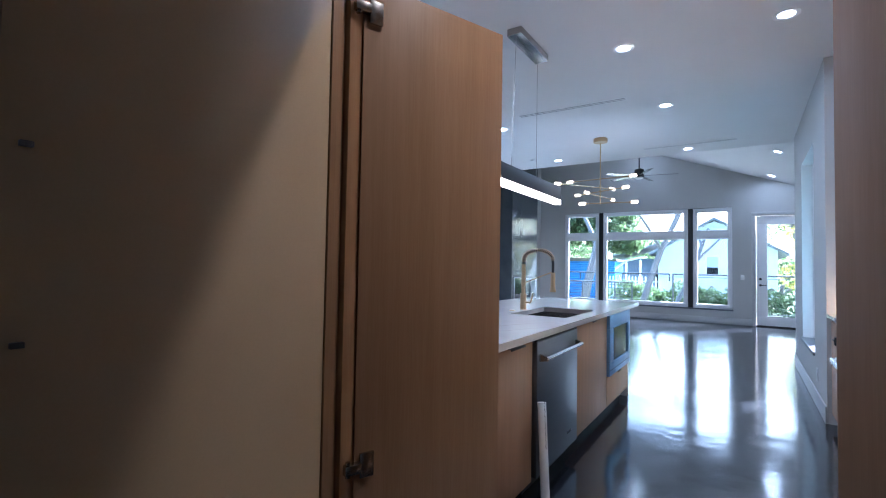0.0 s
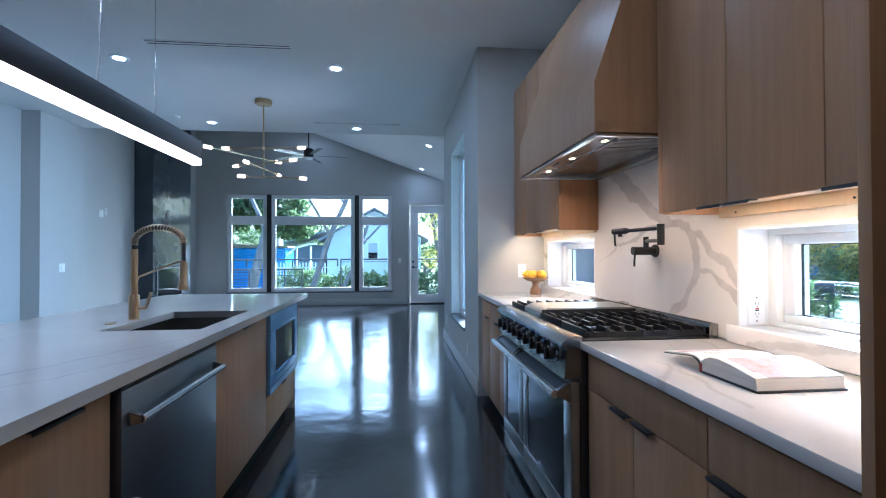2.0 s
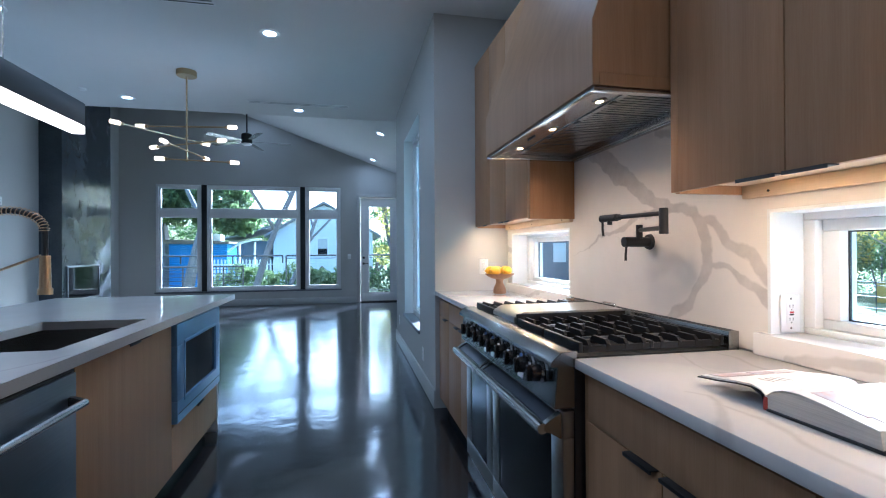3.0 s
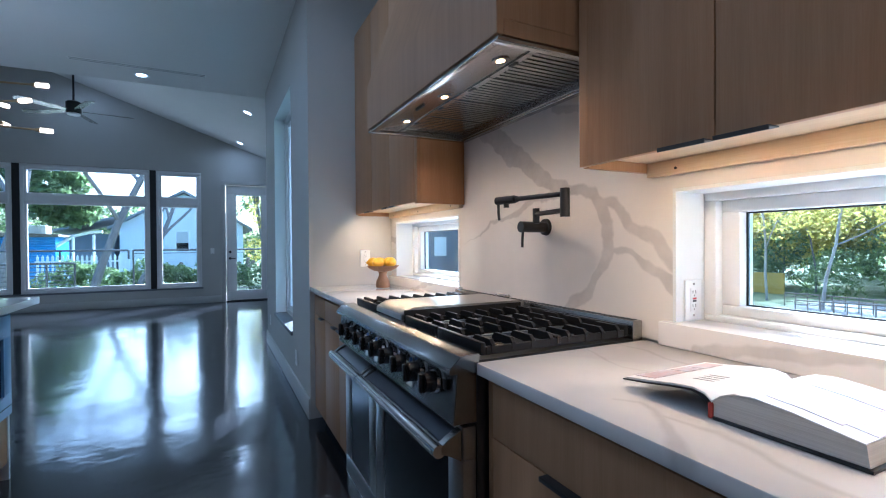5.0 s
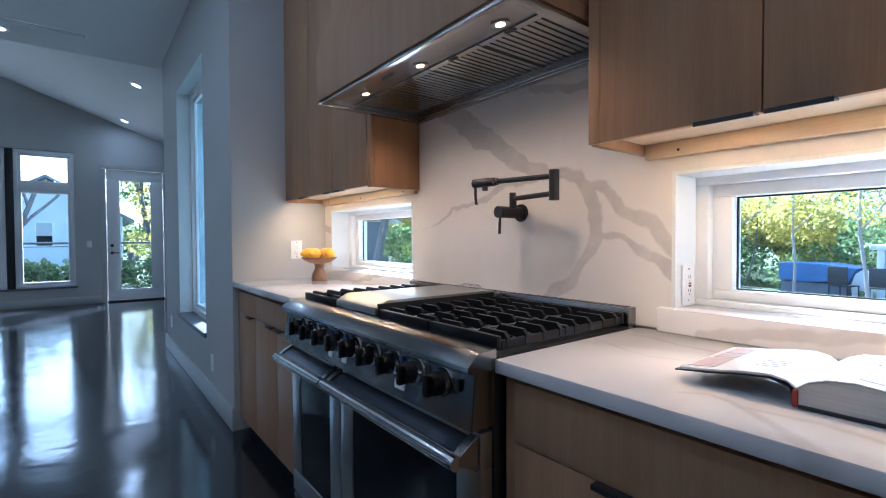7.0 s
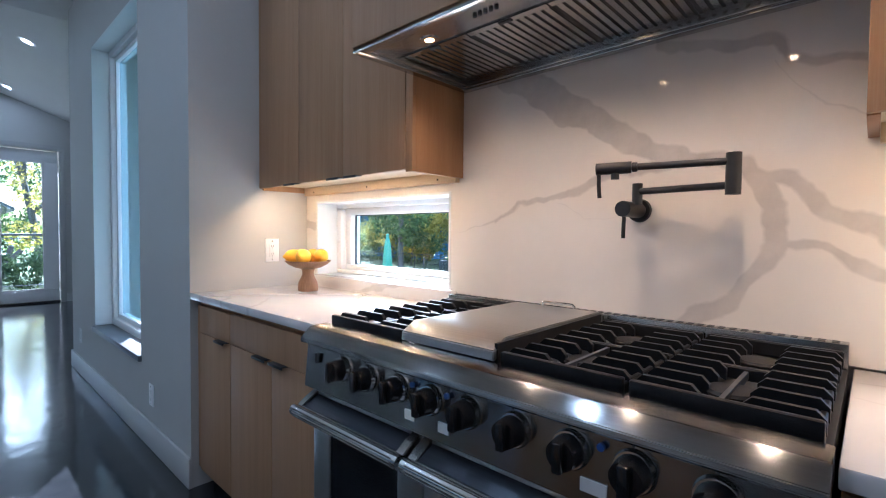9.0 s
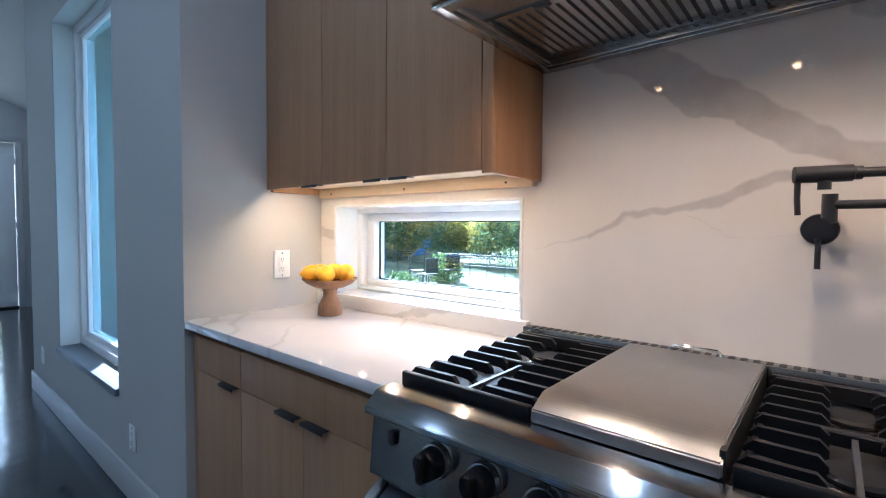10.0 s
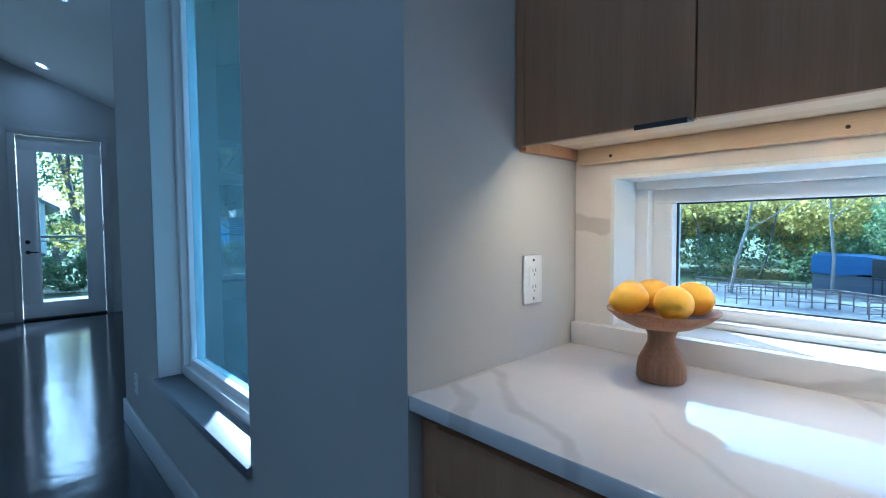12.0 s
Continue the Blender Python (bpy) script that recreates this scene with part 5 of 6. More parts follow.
part("motor", lathe(bmesh.new(), [(0.05, 0.11), (0.075, 0.10), (0.095, 0.085), (0.095, -0.06), (0.085, -0.075), (0.01, -0.076)], (FX, FY, FZ)), BLACK, fan)
part("light_kit", lathe(bmesh.new(), [(0.08, -0.0765), (0.08, -0.1), (0.06, -0.108), (0.01, -0.11)], (FX, FY, FZ)), PLASTIC, fan)
for k in range(5):
    a = 2 * math.pi * k / 5 + 0.15
    d, n = Vector((math.cos(a), math.sin(a), 0)), Vector((-math.sin(a), math.cos(a), 0))
    bm = bmesh.new()
    quad = [uv for uv in ((0.1, -0.03), (0.25, -0.055), (0.72, -0.06), (0.75, 0.0), (0.72, 0.06), (0.25, 0.055), (0.1, 0.03))]
    lo = [bm.verts.new(Vector((FX, FY, FZ - 0.045 + 0.012 * (v / 0.06))) + d * u + n * v) for u, v in quad]
    hi = [bm.verts.new(w.co + Vector((0, 0, 0.007))) for w in lo]
    bm.faces.new(lo[::-1])
    bm.faces.new(hi)
    for i in range(len(lo)):
        bm.faces.new((lo[i], lo[(i + 1) % len(lo)], hi[(i + 1) % len(lo)], hi[i]))
    part("blade", bm, STEEL, fan, "pale grey blade")

# lamp added just outside the tall window, in place of sky light and floor bounce
day = lamp_light("window_daylight", "AREA", (0.90, 6.92, 1.52), (-4.0, 6.92, 1.1), WINDOW_FILL, (0.70, 0.87, 1.0))
day.data.shape, day.data.size, day.data.size_y, day.data.spread = "RECTANGLE", 1.15, 2.0, radians(75)

# under-cabinet and hood lamps
for y in (5.30, 4.96, 4.62, 2.98, 2.64, 2.25):
    puck = thing("puck_light", (0.996, y, 1.45), "small round warm puck light under the wall cabinet", "cabinet light", "puck lights")
    ring = part("ring", arod((0.996, y, 1.4515), (0.996, y, 1.4485), 0.0105, seg=24), WHITE, puck)
    part("lens", arod((0.996, y, 1.4484), (0.996, y, 1.4475), 0.008, seg=20), LAMP_WARM, ring, "glowing lens")
    lamp_light("puck_lamp", "AREA", (0.996, y, 1.446), (1.05, y, 0), PUCK_POWER, (1.0, 0.64, 0.32), 0.018)
for y in HOOD_LAMPS:
    lamp_light("hood_lamp", "SPOT", (0.827, y, 1.760), (0.94, y, 1.2), HOOD_POWER, (1.0, 0.64, 0.36), 0.010, 134, 1.0)

# ---------------------------------------------------------------- living room
fp = thing("fireplace", (-4.78, 11.4, 0), "tall dark steel-clad fireplace breast with a glazed firebox", "fireplace")
part("breast", abox(-4.949, -4.62, 10.6, 12.2, 0.001, vault(-4.7)), SLATE, fp)
part("firebox_frame", frame_ring(bmesh.new(), "x", -4.619, -4.60, 10.72, 11.75, 0.42, 1.02, 0.03), STEEL_DARK, fp)
part("firebox_glass", abox(-4.6195, -4.612, 10.75, 11.72, 0.45, 0.99), OVEN_GLASS, fp, "dark glass")
part("socket", abox(-4.6195, -4.610, 11.1, 11.17, 2.02, 2.16, r=0.003), SLOT, fp, "black media socket")

# ---------------------------------------------------------------- pantry doorway and tall cabinets
tower = thing("tall_cabinet", (0.92, 1.65, 0), "tall open oak cabinet tower with a dark inside", "cabinet")
part("back", abox(1.21, SPLASH_X - 0.002, 1.272, 2.01, 0.101, 2.69), OAK_SIDE, tower)
part("side", abox(0.60, SPLASH_X - 0.002, 1.252, 1.2715, 0.001, 2.69), OAK_SIDE, tower)
part("top", abox(0.60, SPLASH_X - 0.002, 1.252, 2.01, 2.6905, 2.71), OAK_SIDE, tower)
part("floor_board", abox(0.60, 1.2095, 1.272, 2.01, 0.08, 0.10), OAK_SIDE, tower)
part("end_panel", abox(0.575, SPLASH_X - 0.002, 2.0105, 2.031, 0.001, TOP_Z, r=0.001), OAK, tower)
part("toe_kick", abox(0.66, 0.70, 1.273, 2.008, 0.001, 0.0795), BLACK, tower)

side = thing("pantry_side_panel", (-0.75, 0.92, 0), "beige melamine panel with shelf pin holes inside the pantry", "cabinet panel")
part("panel", abox(-0.775, -0.745, 0.60, 1.165, 0.001, 2.165, r=0.001), BEIGE, side)
part("edge_strip", abox(-0.776, -0.74, 1.166, 1.206, 0.001, 2.165, r=0.003), OAK, side)
part("edge_strip", abox(-0.778, -0.725, 1.2065, 1.262, 0.001, 2.165, r=0.003), OAK_SIDE, side)
for z in (1.167, 1.435):
    part("pin", abox(-0.7448, -0.736, 0.622, 0.637, z - 0.004, z + 0.004, r=0.001), STEEL_DARK, side)


def pantry_door(hinge, edge, top, hinges, label):
    """A thin door leaf from its hinge to its free edge, opened."""
    h, e = Vector((*hinge, 0)), Vector((*edge, 0))
    width = (e - h).length
    ob = thing("pantry_door", (0, 0, 0), label, "cabinet door", "pantry doors")
    leafp = part("leaf", abox(0.0, width, -0.01, 0.01, 0.09, top, r=0.0015), OAK, ob)
    for z in hinges:
        bm = abox(-0.03, 0.012, -0.03, -0.0105, z - 0.012, z + 0.012, r=0.003)
        box(bm, 0.012, 0.05, -0.018, -0.0105, z - 0.03, z + 0.03, r=0.003)
        rod(bm, (-0.02, -0.02, z - 0.018), (-0.02, -0.02, z + 0.018), 0.006, seg=10)
        part("hinge", bm, STEEL, leafp, "nickel cabinet hinge")
    ob.matrix_world = pose(h.x, h.y, 0, 0, 0, math.degrees(math.atan2(e.y - h.y, e.x - h.x)))
    return ob


pantry_door((-0.728, 1.25), (-0.562, 1.68), 1.985, (0.80, 1.905), "tall oak cabinet door standing open at the pantry passage")
pantry_door((0.40, 1.06), (0.20, 1.455), 2.16, (), "tall oak door of the end cabinet standing wide open")

# ---------------------------------------------------------------- outdoors
GZ = -0.45
bm = bmesh.new()
bmesh.ops.create_grid(bm, x_segments=40, y_segments=40, size=400)
for v in bm.verts:
    v.co.z = GZ
structure("ground", bm, GRASS, "lawn around the house", "ground")
structure("deck", abox(-6.0, 4.0, 13.47, 16.3, -0.16, -0.06), DECK, "low timber deck behind the house", "deck")
structure("patio", abox(4.0, 15.6, 1.0, 9.0, GZ, GZ + 0.03), PATIO, "pale paved yard", "patio")
structure("side_strip", abox(1.75, 4.0, -4.0, 13.0, GZ, GZ + 0.02), PATIO, "pale gravel strip beside the house", "path")


def railing(p0, p1, z0, z1, bars, posts, label, mat=None):
    a, b = Vector(p0), Vector(p1)
    r = thing("railing", (*p0, z0), label, "railing", "metal railings")
    mat, k_r = mat or METAL_RAIL, 0.6 if mat else 1.0
    part("top_rail", arod((a.x, a.y, z1), (b.x, b.y, z1), 0.025 * k_r, seg=8), mat, r)
    for k in range(posts + 1):
        p = a.lerp(b, k / posts)
        part("post", arod((p.x, p.y, z0), (p.x, p.y, z1), 0.022 * k_r, seg=8), mat, r)
    for k in range(bars):
        z = z0 + 0.12 + (z1 - z0 - 0.2) * k / max(bars - 1, 1)
        part("bar", arod((a.x, a.y, z), (b.x, b.y, z), 0.009, seg=6), mat, r)


railing((-1.8, 16.15), (3.9, 16.15), -0.06, 1.12, 2, 3, "black metal deck railing with thin cross wires")
railing((-4.85, 15.4), (-2.85, 15.5), -0.06, 0.84, 8, 4, "black metal stair railing with horizontal bars")
railing((-5.7, 15.35), (-4.9, 15.38), -0.06, 1.14, 10, 2, "black metal stair railing with horizontal bars")
railing((-6.0, 16.15), (-1.9, 16.15), 0.9, 1.12, 0, 3, "black metal deck rail")


def leaf_mesh(name, blobs, count, size, material, seed):
    """Many small leaf cards strewn in and on uneven blobs (x, y, z, rx, ry, rz)."""
    rs = np.random.RandomState(seed)
    vol = np.array([b[3] * b[4] * b[5] for b in blobs]) ** 0.67
    pick = rs.choice(len(blobs), count, p=vol / vol.sum())
    b = np.array(blobs)[pick]
    d = rs.normal(size=(count, 3))
    d /= np.linalg.norm(d, axis=1)[:, None]
    lump = 0.75 + 0.25 * np.sin(5 * d[:, 0] + pick) * np.cos(4 * d[:, 1] + 2 * pick) * np.sin(6 * d[:, 2] + pick)
    rad = rs.uniform(0.45, 1.0, count) ** 0.5 * lump
    c = b[:, :3] + d * b[:, 3:] * rad[:, None]
    u = rs.normal(size=(count, 3))
    u /= np.linalg.norm(u, axis=1)[:, None]
    w = np.cross(u, rs.normal(size=(count, 3)))
    w /= np.linalg.norm(w, axis=1)[:, None]
    s = size * rs.uniform(0.6, 1.3, count)[:, None]
    verts = np.stack([c - u * s, c + w * s * 0.45, c + u * s, c - w * s * 0.45], 1).reshape(-1, 3)
    me = bpy.data.meshes.new(name)
    me.from_pydata(verts.tolist(), [], np.arange(4 * count).reshape(-1, 4).tolist())
    me.materials.append(material)
    return me


def limb(bm, p, d, length, r, depth, rng_, bend=0.25):
    pts, q = [Vector(p)], Vector(d).normalized()
    for k in range(5):
        q = (q + Vector((rng_.uniform(-bend, bend), rng_.uniform(-bend, bend), rng_.uniform(-0.05, 0.15)))).normalized()
        pts.append(pts[-1] + q * length / 5)
    tube(bm, pts, r, 7, taper=r * 0.5)
    if depth:
        for k in range(3):
            at = pts[2 + k]
            side = Vector((rng_.uniform(-1, 1), rng_.uniform(-1, 1), rng_.uniform(0.1, 0.8)))
            limb(bm, at, q * 0.6 + side, length * 0.62, r * 0.5, depth - 1, rng_, bend)
    return pts[-1]


def tree(x, y, lean, height, r, blobs, count, size, leafmat, label, seed, depth=2, bark=None):
    rng_ = random.Random(seed)
    t = thing("tree", (x, y, GZ), label, "tree", "trees around the house")
    bm = bmesh.new()
    limb(bm, (x, y, GZ - 0.05), (lean[0], lean[1], 1), height, r, depth, rng_, 0.16)
    part("trunk", bm, bark or BARK, t)
    if count:
        me = leaf_mesh("crown", [(b[0] - x, b[1] - y, b[2] - GZ, *b[3:]) for b in blobs], count, size, leafmat, seed)
        crown = new("crown", me)
        crown.parent = t
    return t


tree(-5.27, 18.5, (0.28, 0.02), 6.5, 0.19, [], 0, 0, None, "leaning grey tree trunk behind the deck", 3, 1)
tree(-3.2, 18.4, (0.34, 0.05), 6.5, 0.125, [(-1.0, 19, 6.6, 2.4, 1.8, 1.4), (1.2, 19, 6.2, 1.6, 1.6, 1.1)], 900, 0.10, LEAF, "leaning grey tree with spreading bare branches", 8, 3)
tree(-2.3, 19.5, (0.42, 0.1), 3.6, 0.10, [], 0, 0, None, "thin leaning grey trunk by the neighbour's wall", 5, 1)
tree(-8.6, 26, (0.05, 0), 6.0, 0.3, [(-8.4, 25, 4.0, 2.6, 2.2, 1.9), (-6.0, 25, 3.6, 2.0, 2.0, 1.6), (-10.6, 25, 3.4, 2.2, 2.0, 1.8), (-7.2, 25, 5.2, 2.2, 2.0, 1.4), (-5.2, 25.5, 2.7, 1.4, 1.4, 0.9)], 24000, 0.15, LEAF_DARK, "broad dark green tree behind the blue shed", 11)
tree(3.3, 24.5, (0.02, 0), 5.5, 0.16, [(3.2, 24.5, 2.2, 1.3, 1.2, 1.5), (4.6, 25, 3.6, 1.8, 1.4, 1.8)], 4200, 0.12, LEAF_FALL, "yellow-green autumn tree beside the neighbour's house", 17)
tree(2.4, 26.5, (0.03, 0), 6.0, 0.15, [(2.3, 26.5, 3.6, 1.3, 1.2, 2.4), (1.9, 26, 1.0, 0.9, 0.8, 0.8)], 1500, 0.08, LEAF_FALL, "half-bare autumn tree beyond the deck", 18, 4)
tree(14.5, 19.5, (0.0, 0.0), 6.0, 0.15, [(14.5, 19.5, 2.6, 2.2, 2.0, 2.4), (16.5, 22.5, 3.4, 2.4, 2.2, 2.6), (12.0, 21.0, 1.0, 1.6, 1.0, 1.2)], 8000, 0.11, LEAF, "green garden tree beyond the umbrella", 27)
tree(5.4, 28, (0.0, 0), 8.5, 0.25, [(5.0, 28, 6.5, 3.0, 2.0, 2.4), (7.5, 28, 5.5, 2.4, 2.0, 2.2)], 5200, 0.16, LEAF, "tall green tree beyond the neighbour's house", 19)
tree(9.2, 19.3, (0.25, -0.2), 5.5, 0.22, [(9.4, 19, 4.6, 2.2, 2.0, 1.2)], 2200, 0.11, LEAF, "dark forked tree in the side garden", 23, 2)
for k, (x, y, h, lx, ly) in enumerate(((13.2, 8.2, 4.2, 0.02, -0.03), (14.2, 10.0, 3.8, -0.03, 0.06), (12.6, 4.6, 4.4, 0.02, 0.05), (14.5, 6.4, 4.6, 0.0, -0.05), (15.5, 12.6, 4.4, 0.05, 0.0))):
    tree(x, y, (lx, ly), h, 0.04, [(x, y, 2.3, 1.5, 1.5, 1.3)], 1300, 0.06, LEAF_FALL, "slender pale tree with sparse yellow leaves", 31 + k, 3, BARK_PALE)

# woods along the side boundary
rw = random.Random(5)
dark_blobs, fall_blobs = [], []
for k in range(84):
    y = -8 + k * 0.5
    x = 18 + rw.uniform(-1.4, 2.6)
    dark_blobs.append((x, y, GZ + rw.uniform(0.2, 1.9), 1.2, 1.0, rw.uniform(0.6, 1.3)))
    (fall_blobs if rw.random() < (0.9 if y > 7 else 0.25) else dark_blobs).append((x + rw.uniform(0, 2.2), y + 0.4, GZ + rw.uniform(1.0, 4.4), 1.5, 1.3, rw.uniform(0.9, 1.5)))
for k in range(26):
    dark_blobs.append((20 + rw.uniform(0, 7), 33 + rw.uniform(-3, 9) * (1 if k % 2 else -0.4), GZ + rw.uniform(1, 4), 2.0, 2.0, 1.8))
for name, blobs, n, mat, lab in (("shrubbery", dark_blobs, 130000, LEAF_DARK, "dense dark green shrubs along the boundary"), ("foliage", fall_blobs, 200000, LEAF_FALL, "yellow-green autumn foliage along the boundary")):
    tagged(new(name, leaf_mesh(name, blobs, n, 0.072, mat, 77 if mat is LEAF_DARK else 78)), lab, "foliage", kind="stuff")
bm = bmesh.new()
for k in range(34):
    y = -20 + k * 1.6 + rw.uniform(-0.5, 0.5)
    limb(bm, (17.2 + rw.uniform(-0.6, 2.0), y, GZ), (rw.uniform(-0.15, 0.15), rw.uniform(-0.2, 0.2), 1), rw.uniform(3.5, 5.5), 0.028, 1, rw)
solid("thicket_trunks", bm, BARK, "thin grey trunks in the thicket", "trunks", "stuff")
far = [(24 + rw.uniform(0, 4), -12 + 1.2 * k, GZ + rw.uniform(0.5, 3.0), 1.8, 1.6, 1.6) for k in range(48)]
tagged(new("far_woods", leaf_mesh("far_woods", far, 30000, 0.2, LEAF_DARK, 97)), "dark woods far behind the garden", "foliage", kind="stuff")
north = [(1.0 + 1.1 * k + rw.uniform(-0.5, 0.5), 40 + rw.uniform(0, 3), GZ + rw.uniform(1.0, 7.5), 1.7, 1.5, 1.7) for k in range(14) for _ in range(3)]
north += [(-16 + 1.3 * k + rw.uniform(-0.5, 0.5), 44 + rw.uniform(0, 3), GZ + rw.uniform(0.8, 4.0), 1.8, 1.5, 1.6) for k in range(13) for _ in range(2)]
tagged(new("treeline", leaf_mesh("treeline", north, 34000, 0.13, LEAF, 95)), "line of green trees behind the neighbour's house", "foliage", kind="stuff")
bushes = [(11.5, 13.2, GZ + 0.4, 0.7, 0.7, 0.6), (12.4, 14.2, GZ + 0.45, 0.8, 0.7, 0.6), (8.4, 12.2, GZ + 0.3, 0.6, 0.6, 0.45)]
tagged(new("shrub", leaf_mesh("shrub", bushes, 2600, 0.06, LEAF, 91)), "low green garden shrubs", "shrub", kind="stuff")
hedge = [(-4.6 + 0.5 * k, 20.6 + 0.2 * (k % 3), GZ + 0.45 + 0.12 * (k * 7 % 4), 0.55, 0.5, 0.6) for k in range(14)]
tagged(new("hedge", leaf_mesh("hedge", hedge, 9000, 0.07, LEAF_DARK, 92)), "low green shrubs by the neighbour's fence", "hedge", kind="stuff")

# neighbour's white house
nh = thing("neighbour_house", (-1.4, 32, GZ), "white clapboard house with a low grey gable roof", "house")
hx0, hx1, hy, eave, ridge = -4.5, 1.55, 32.0, 2.35, 4.15
part("wall", aprism([(hx0, GZ), (hx1, GZ), (hx1, eave), ((hx0 + hx1) / 2, ridge), (hx0, eave)], "y", hy, hy + 8), SIDING, nh)
for k in range(22):
    z = GZ + 0.08 + 0.2 * k
    half = (hx1 - hx0) / 2 * min(1.0, (ridge - z) / (ridge - eave))
    if half > 0.15:
        part("board", aprism([(hy - 0.001, z), (hy - 0.022, z), (hy - 0.008, z + 0.19), (hy - 0.001, z + 0.19)], "x", (hx0 + hx1) / 2 - half, (hx0 + hx1) / 2 + half), SIDING, nh)
mid = (hx0 + hx1) / 2
part("roof", aprism([(hx0 - 0.5, eave - 0.26), (mid, ridge + 0.06), (mid, ridge + 0.2), (hx0 - 0.5, eave - 0.12)], "y", hy - 0.4, hy + 8.4), SHINGLE, nh)
part("roof", aprism([(hx1 + 0.5, eave - 0.26), (mid, ridge + 0.06), (mid, ridge + 0.2), (hx1 + 0.5, eave - 0.12)], "y", hy - 0.4, hy + 8.4), SHINGLE, nh)
w = part("window", frame_ring(bmesh.new(), "y", hy - 0.06, hy - 0.023, -1.95, -1.2, 0.85, 2.1, 0.08), WHITE, nh)
part("window_pane", abox(-1.87, -1.28, hy - 0.03, hy - 0.0235, 0.93, 2.02), OVEN_GLASS, w)
part("shade", abox(-1.87, -1.28, hy - 0.034, hy - 0.031, 1.4, 2.02), TRIM, w)
part("annex", abox(-7.2, -4.9, 33.0, 36.0, GZ, 1.9), DARK_WALL, nh, "dark open porch")
part("porch_roof", aprism([(-7.5, 1.95), (-4.6, 2.75), (-4.6, 2.85), (-7.5, 2.05)], "y", 31.9, 36.5), SHINGLE, nh)
junk = thing("scrap_pile", (0.4, 22.5, GZ), "pile of pale logs and rusty scrap", "pile")
for k in range(9):
    a = rw.uniform(-0.5, 0.5)
    part("log", arod((-1.6 + 0.33 * k, 22.0 + 0.1 * k, GZ + 0.1), (-1.3 + 0.33 * k + a, 22.6, GZ + 0.7 + rw.uniform(0, 0.5)), 0.07, seg=8), FENCE_WOOD, junk)

# blue shed
sh = thing("blue_shed", (-7.3, 26.3, GZ), "blue corrugated metal shed with a pale flat roof", "shed")
part("wall", abox(-10.5, -5.75, 26.02, 28, GZ, 1.62), BLUE, sh)
for k in range(21):
    z = GZ + 0.05 + k * 0.098
    part("rib", arod((-10.5, 26.01, z), (-5.75, 26.01, z), 0.03, seg=6), BLUE, sh)
part("roof", aprism([(-10.7, 1.63), (-5.6, 1.63), (-5.6, 1.73), (-10.7, 1.9)], "y", 25.8, 28.2), FENCE_WOOD, sh)
part("tank", abox(-6.9, -6.1, 26.2, 27, 1.75, 2.1, r=0.02), SIDING, sh)
part("canopy", tube(bmesh.new(), [(-5.8, 26.1, 1.2), (-5.2, 26.1, 1.65), (-4.6, 26.1, 1.82), (-4.2, 26.1, 1.85)], 0.06, 6), SIDING, sh)
for x in (-5.2, -4.5):
    part("canopy_post", arod((x, 26.1, GZ), (x, 26.1, 1.7), 0.05, seg=6), SIDING, sh)
pk = thing("picket_fence", (-4.5, 25.2, GZ), "white picket fence behind the hedge", "fence")
part("rail", abox(-6.2, -2.2, 25.22, 25.25, 0.1, 0.16), SIDING, pk)
part("rail", abox(-6.2, -2.2, 25.22, 25.25, 0.6, 0.66), SIDING, pk)
for k in range(26):
    x = -6.15 + k * 0.155
    part("picket", aprism([(x, GZ), (x + 0.075, GZ), (x + 0.075, 0.82), (x + 0.037, 0.9), (x, 0.82)], "y", 25.2, 25.219), SIDING, pk)

# side garden: rails, blue tarp shelter, rusty sheet, umbrella, chairs
for p0, p1, top, posts in (((13.15, 9.0), (13.15, 6.7), -0.08, 9), ((11.24, 7.8), (11.87, 6.0), -0.04, 9), ((11.87, 5.98), (11.2, 4.95), -0.05, 5), ((11.18, 4.97), (10.85, 5.5), -0.1, 2)):
    railing(p0, p1, GZ + 0.03, top, 2, posts, "low brown rail fence along the paved yard", FENCE_WOOD)
railing((13.5, 22.0), (13.5, 10.0), GZ, 0.35, 3, 16, "wire garden fence by the shrubs", METAL_RAIL)
tp = thing("tarp_shelter", (15.2, 6.0, GZ), "bright blue tarp slung over a dark frame", "shelter")
part("tarp", aprism([(5.25, 0.38), (5.9, 0.47), (6.87, 0.49), (6.89, 0.03), (6.3, -0.02), (5.8, 0.03), (5.42, 0.0)], "x", 15.0, 16.4, r=0.02), TARP, tp)
part("frame", abox(15.1, 16.3, 5.45, 6.86, GZ, -0.021), DARK_WALL, tp)
rs_ = thing("rusty_sheet", (16.4, 12.2, GZ), "yellow-brown rusty metal sheet in the bushes", "metal sheet")
part("sheet", abox(16.2, 16.25, 10.6, 13.4, GZ, 0.22), RUST, rs_)
um = thing("garden_umbrella", (10, 15.15, GZ), "closed green garden umbrella on a pole", "umbrella")
part("pole", arod((10, 15.15, GZ), (10, 15.15, 1.25), 0.02, seg=8), FENCE_WOOD, um)
part("canopy", lathe(bmesh.new(), [(0.13, 0.15), (0.17, 0.2), (0.13, 0.7), (0.09, 1.05), (0.05, 1.2), (0.06, 1.27), (0.01, 1.32)], (10, 15.15, -0.1), 10), GREEN_CLOTH, um)


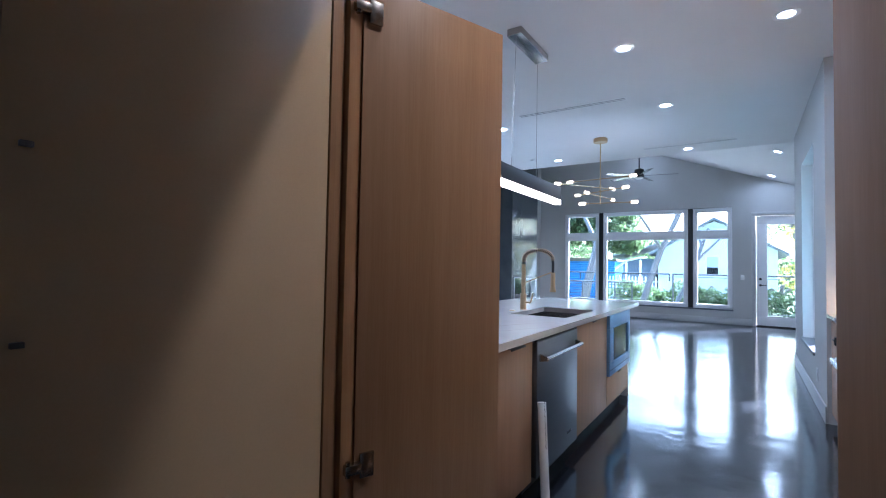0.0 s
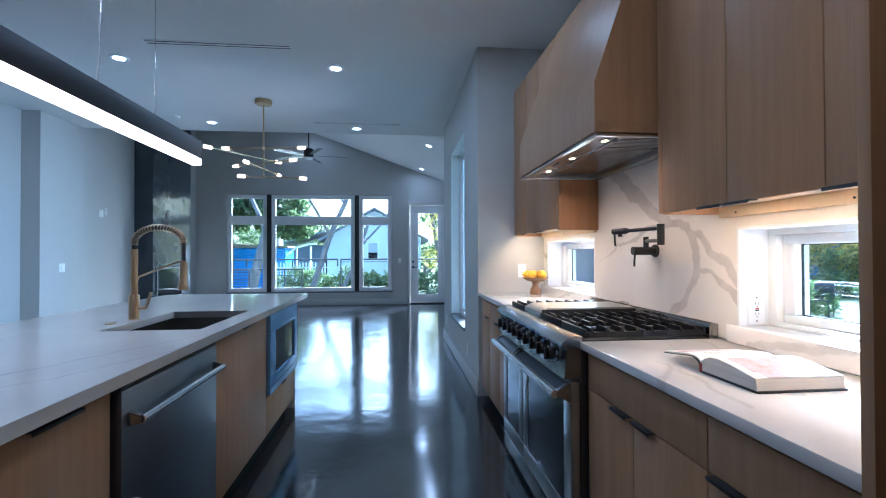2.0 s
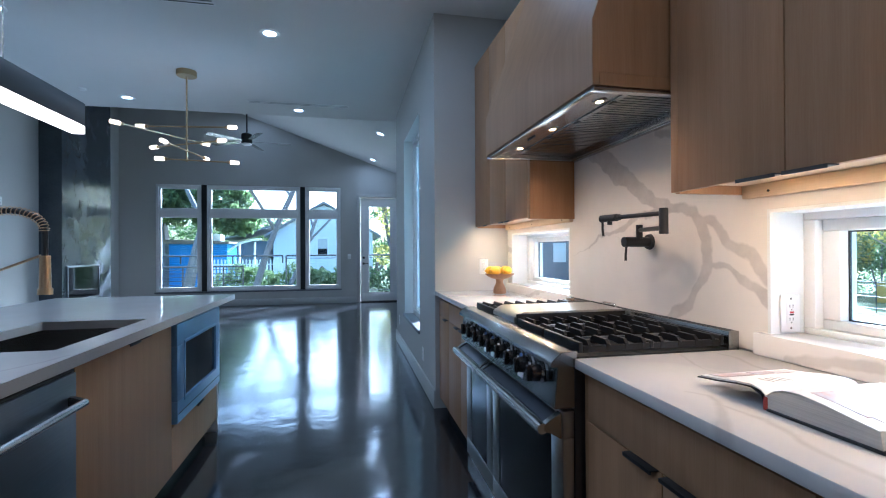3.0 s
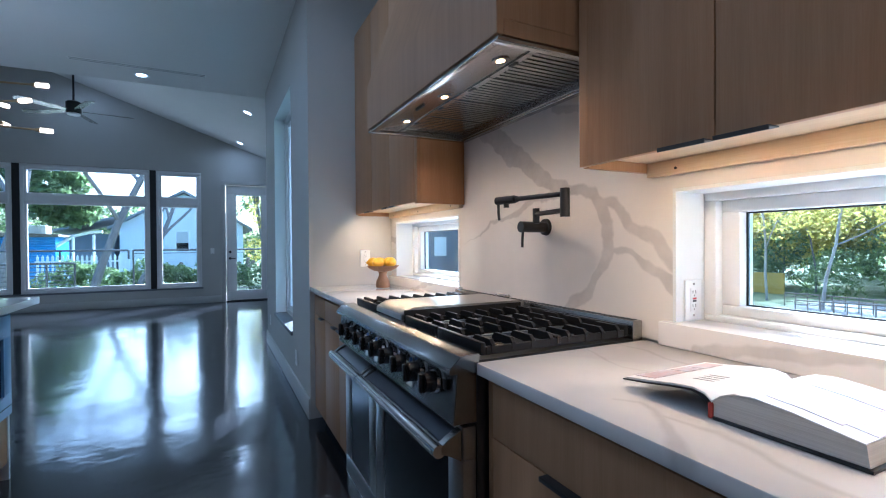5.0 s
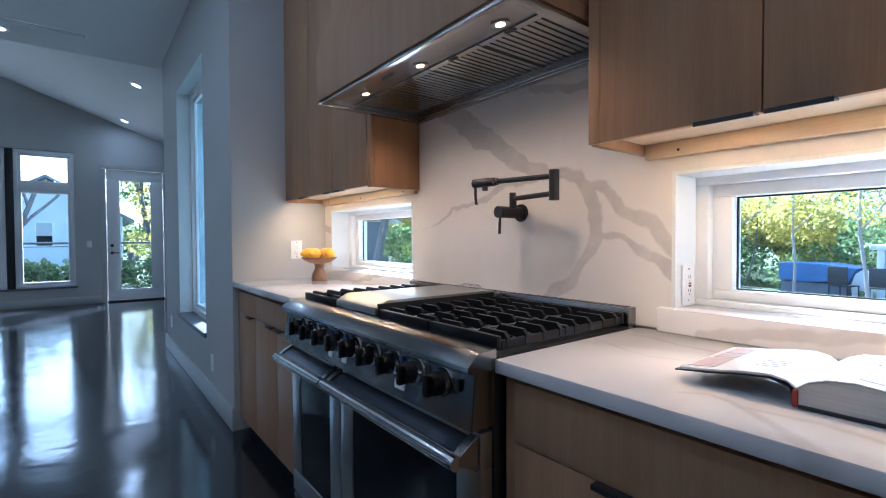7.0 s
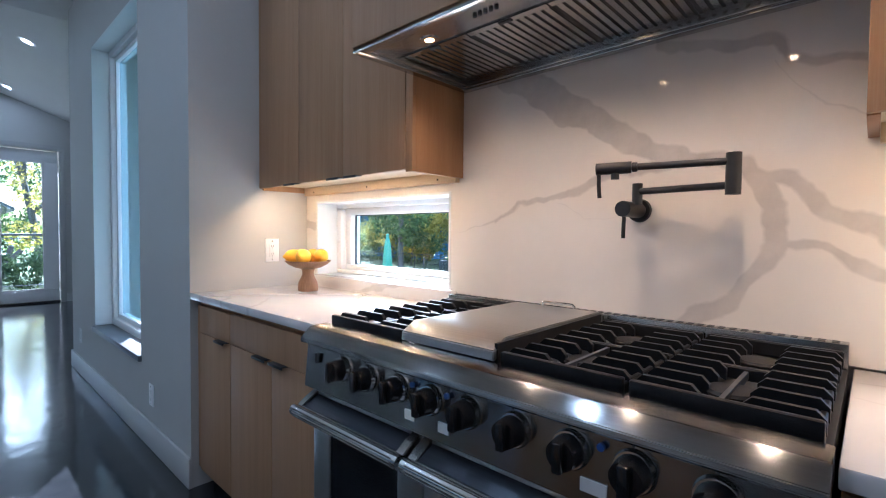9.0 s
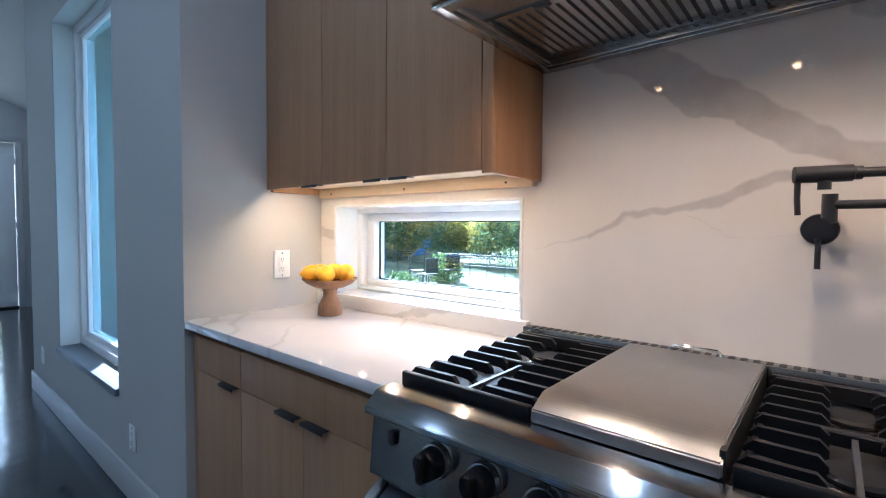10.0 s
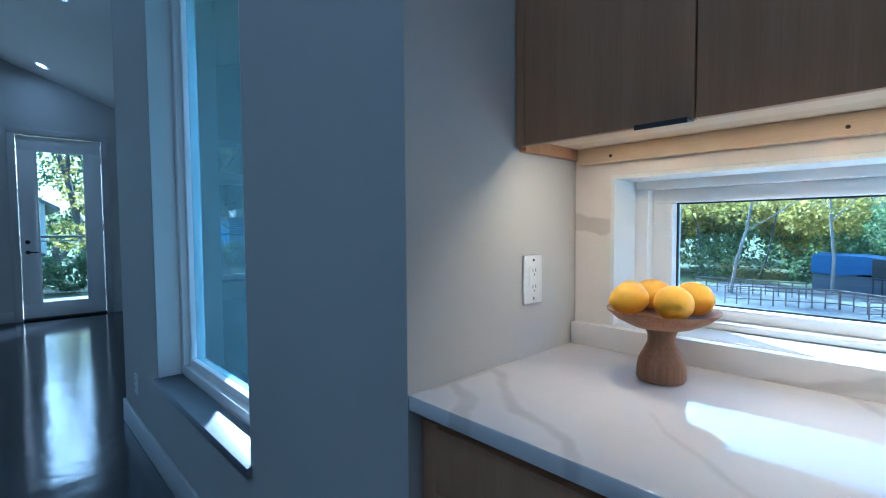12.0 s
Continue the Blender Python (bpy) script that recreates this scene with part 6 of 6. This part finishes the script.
def garden_chair(x, y, a):
    c = thing("garden_chair", (0, 0, 0), "dark metal garden chair on the lawn", "chair", "garden chairs")
    part("seat", abox(-0.22, 0.22, -0.22, 0.22, 0.42, 0.45, r=0.01), METAL_RAIL, c)
    part("backrest", abox(-0.22, 0.22, 0.2, 0.23, 0.46, 0.9, r=0.01), METAL_RAIL, c)
    for px in (-0.2, 0.2):
        for py in (-0.2, 0.2):
            part("leg", arod((px, py, 0), (px, py, 0.42), 0.014, seg=6), METAL_RAIL, c)
    c.matrix_world = pose(x, y, GZ, 0, 0, a)


garden_chair(10.5, 13.6, 40)
garden_chair(11.4, 12.9, -60)
garden_chair(9.9, 12.6, 170)
garden_chair(14.6, 5.42, 70)
garden_chair(14.5, 4.72, 100)
wc = thing("covered_chair", (14.9, 5.12, GZ), "white moulded chair back beside the open shed", "chair")
part("shell", aprism([(4.93, GZ), (5.06, GZ), (5.08, -0.15), (5.18, -0.15), (5.2, GZ), (5.31, GZ), (5.33, 0.0), (5.26, 0.26), (5.13, 0.36), (4.98, 0.33), (4.95, 0.05)], "x", 14.86, 14.95, r=0.015), SIDING, wc)
os_ = thing("open_shed", (16, 4.0, GZ), "small open yard shed with a white roof edge", "shed")
part("roof", abox(15.0, 17.6, 2.4, 5.03, 0.86, 0.98, r=0.02), SIDING, os_)
part("post", abox(15.05, 15.2, 4.76, 4.9, GZ, 0.859, r=0.01), SIDING, os_)
part("back_wall", abox(17.4, 17.5, 2.5, 4.9, GZ, 0.859), DARK_WALL, os_)
part("side_wall", abox(15.3, 17.39, 2.5, 2.6, GZ, 0.859), DARK_WALL, os_)
sf = thing("storage_shelf", (15.6, 4.55, GZ), "metal storage shelf inside the open shed", "shelf")
for z in (-0.2, 0.1, 0.4, 0.62):
    part("shelf", abox(15.4, 15.9, 4.35, 4.72, z, z + 0.025), SIDING, sf)
for y in (4.36, 4.70):
    for x in (15.41, 15.87):
        part("upright", abox(x, x + 0.03, y, y + 0.03, GZ, 0.7), METAL_RAIL, sf)

bh = thing("blue_house", (22, 26, GZ), "distant blue-grey house between the trees", "house")
part("wall", aprism([(24.5, GZ), (31.5, GZ), (31.5, 3.4), (28, 5.0), (24.5, 3.4)], "x", 21, 27), BLUE, bh)
for y in (25.6, 28.2):
    part("window", abox(20.97, 20.995, y, y + 0.7, 1.6, 2.8), SIDING, bh)
gh = thing("grey_house", (11, 26, GZ), "dark grey neighbouring house with pale eaves", "house")
part("wall", abox(8.2, 13.2, 24.5, 32, GZ, 2.1), DARK_WALL, gh)
part("roof", aprism([(7.7, 2.1), (10.7, 3.4), (13.7, 2.1), (13.7, 1.98), (10.7, 3.25), (7.7, 1.98)], "y", 24.0, 32.5), SIDING, gh)
part("window", abox(10.5, 11.2, 24.45, 24.495, 0.6, 1.6), SIDING, gh)
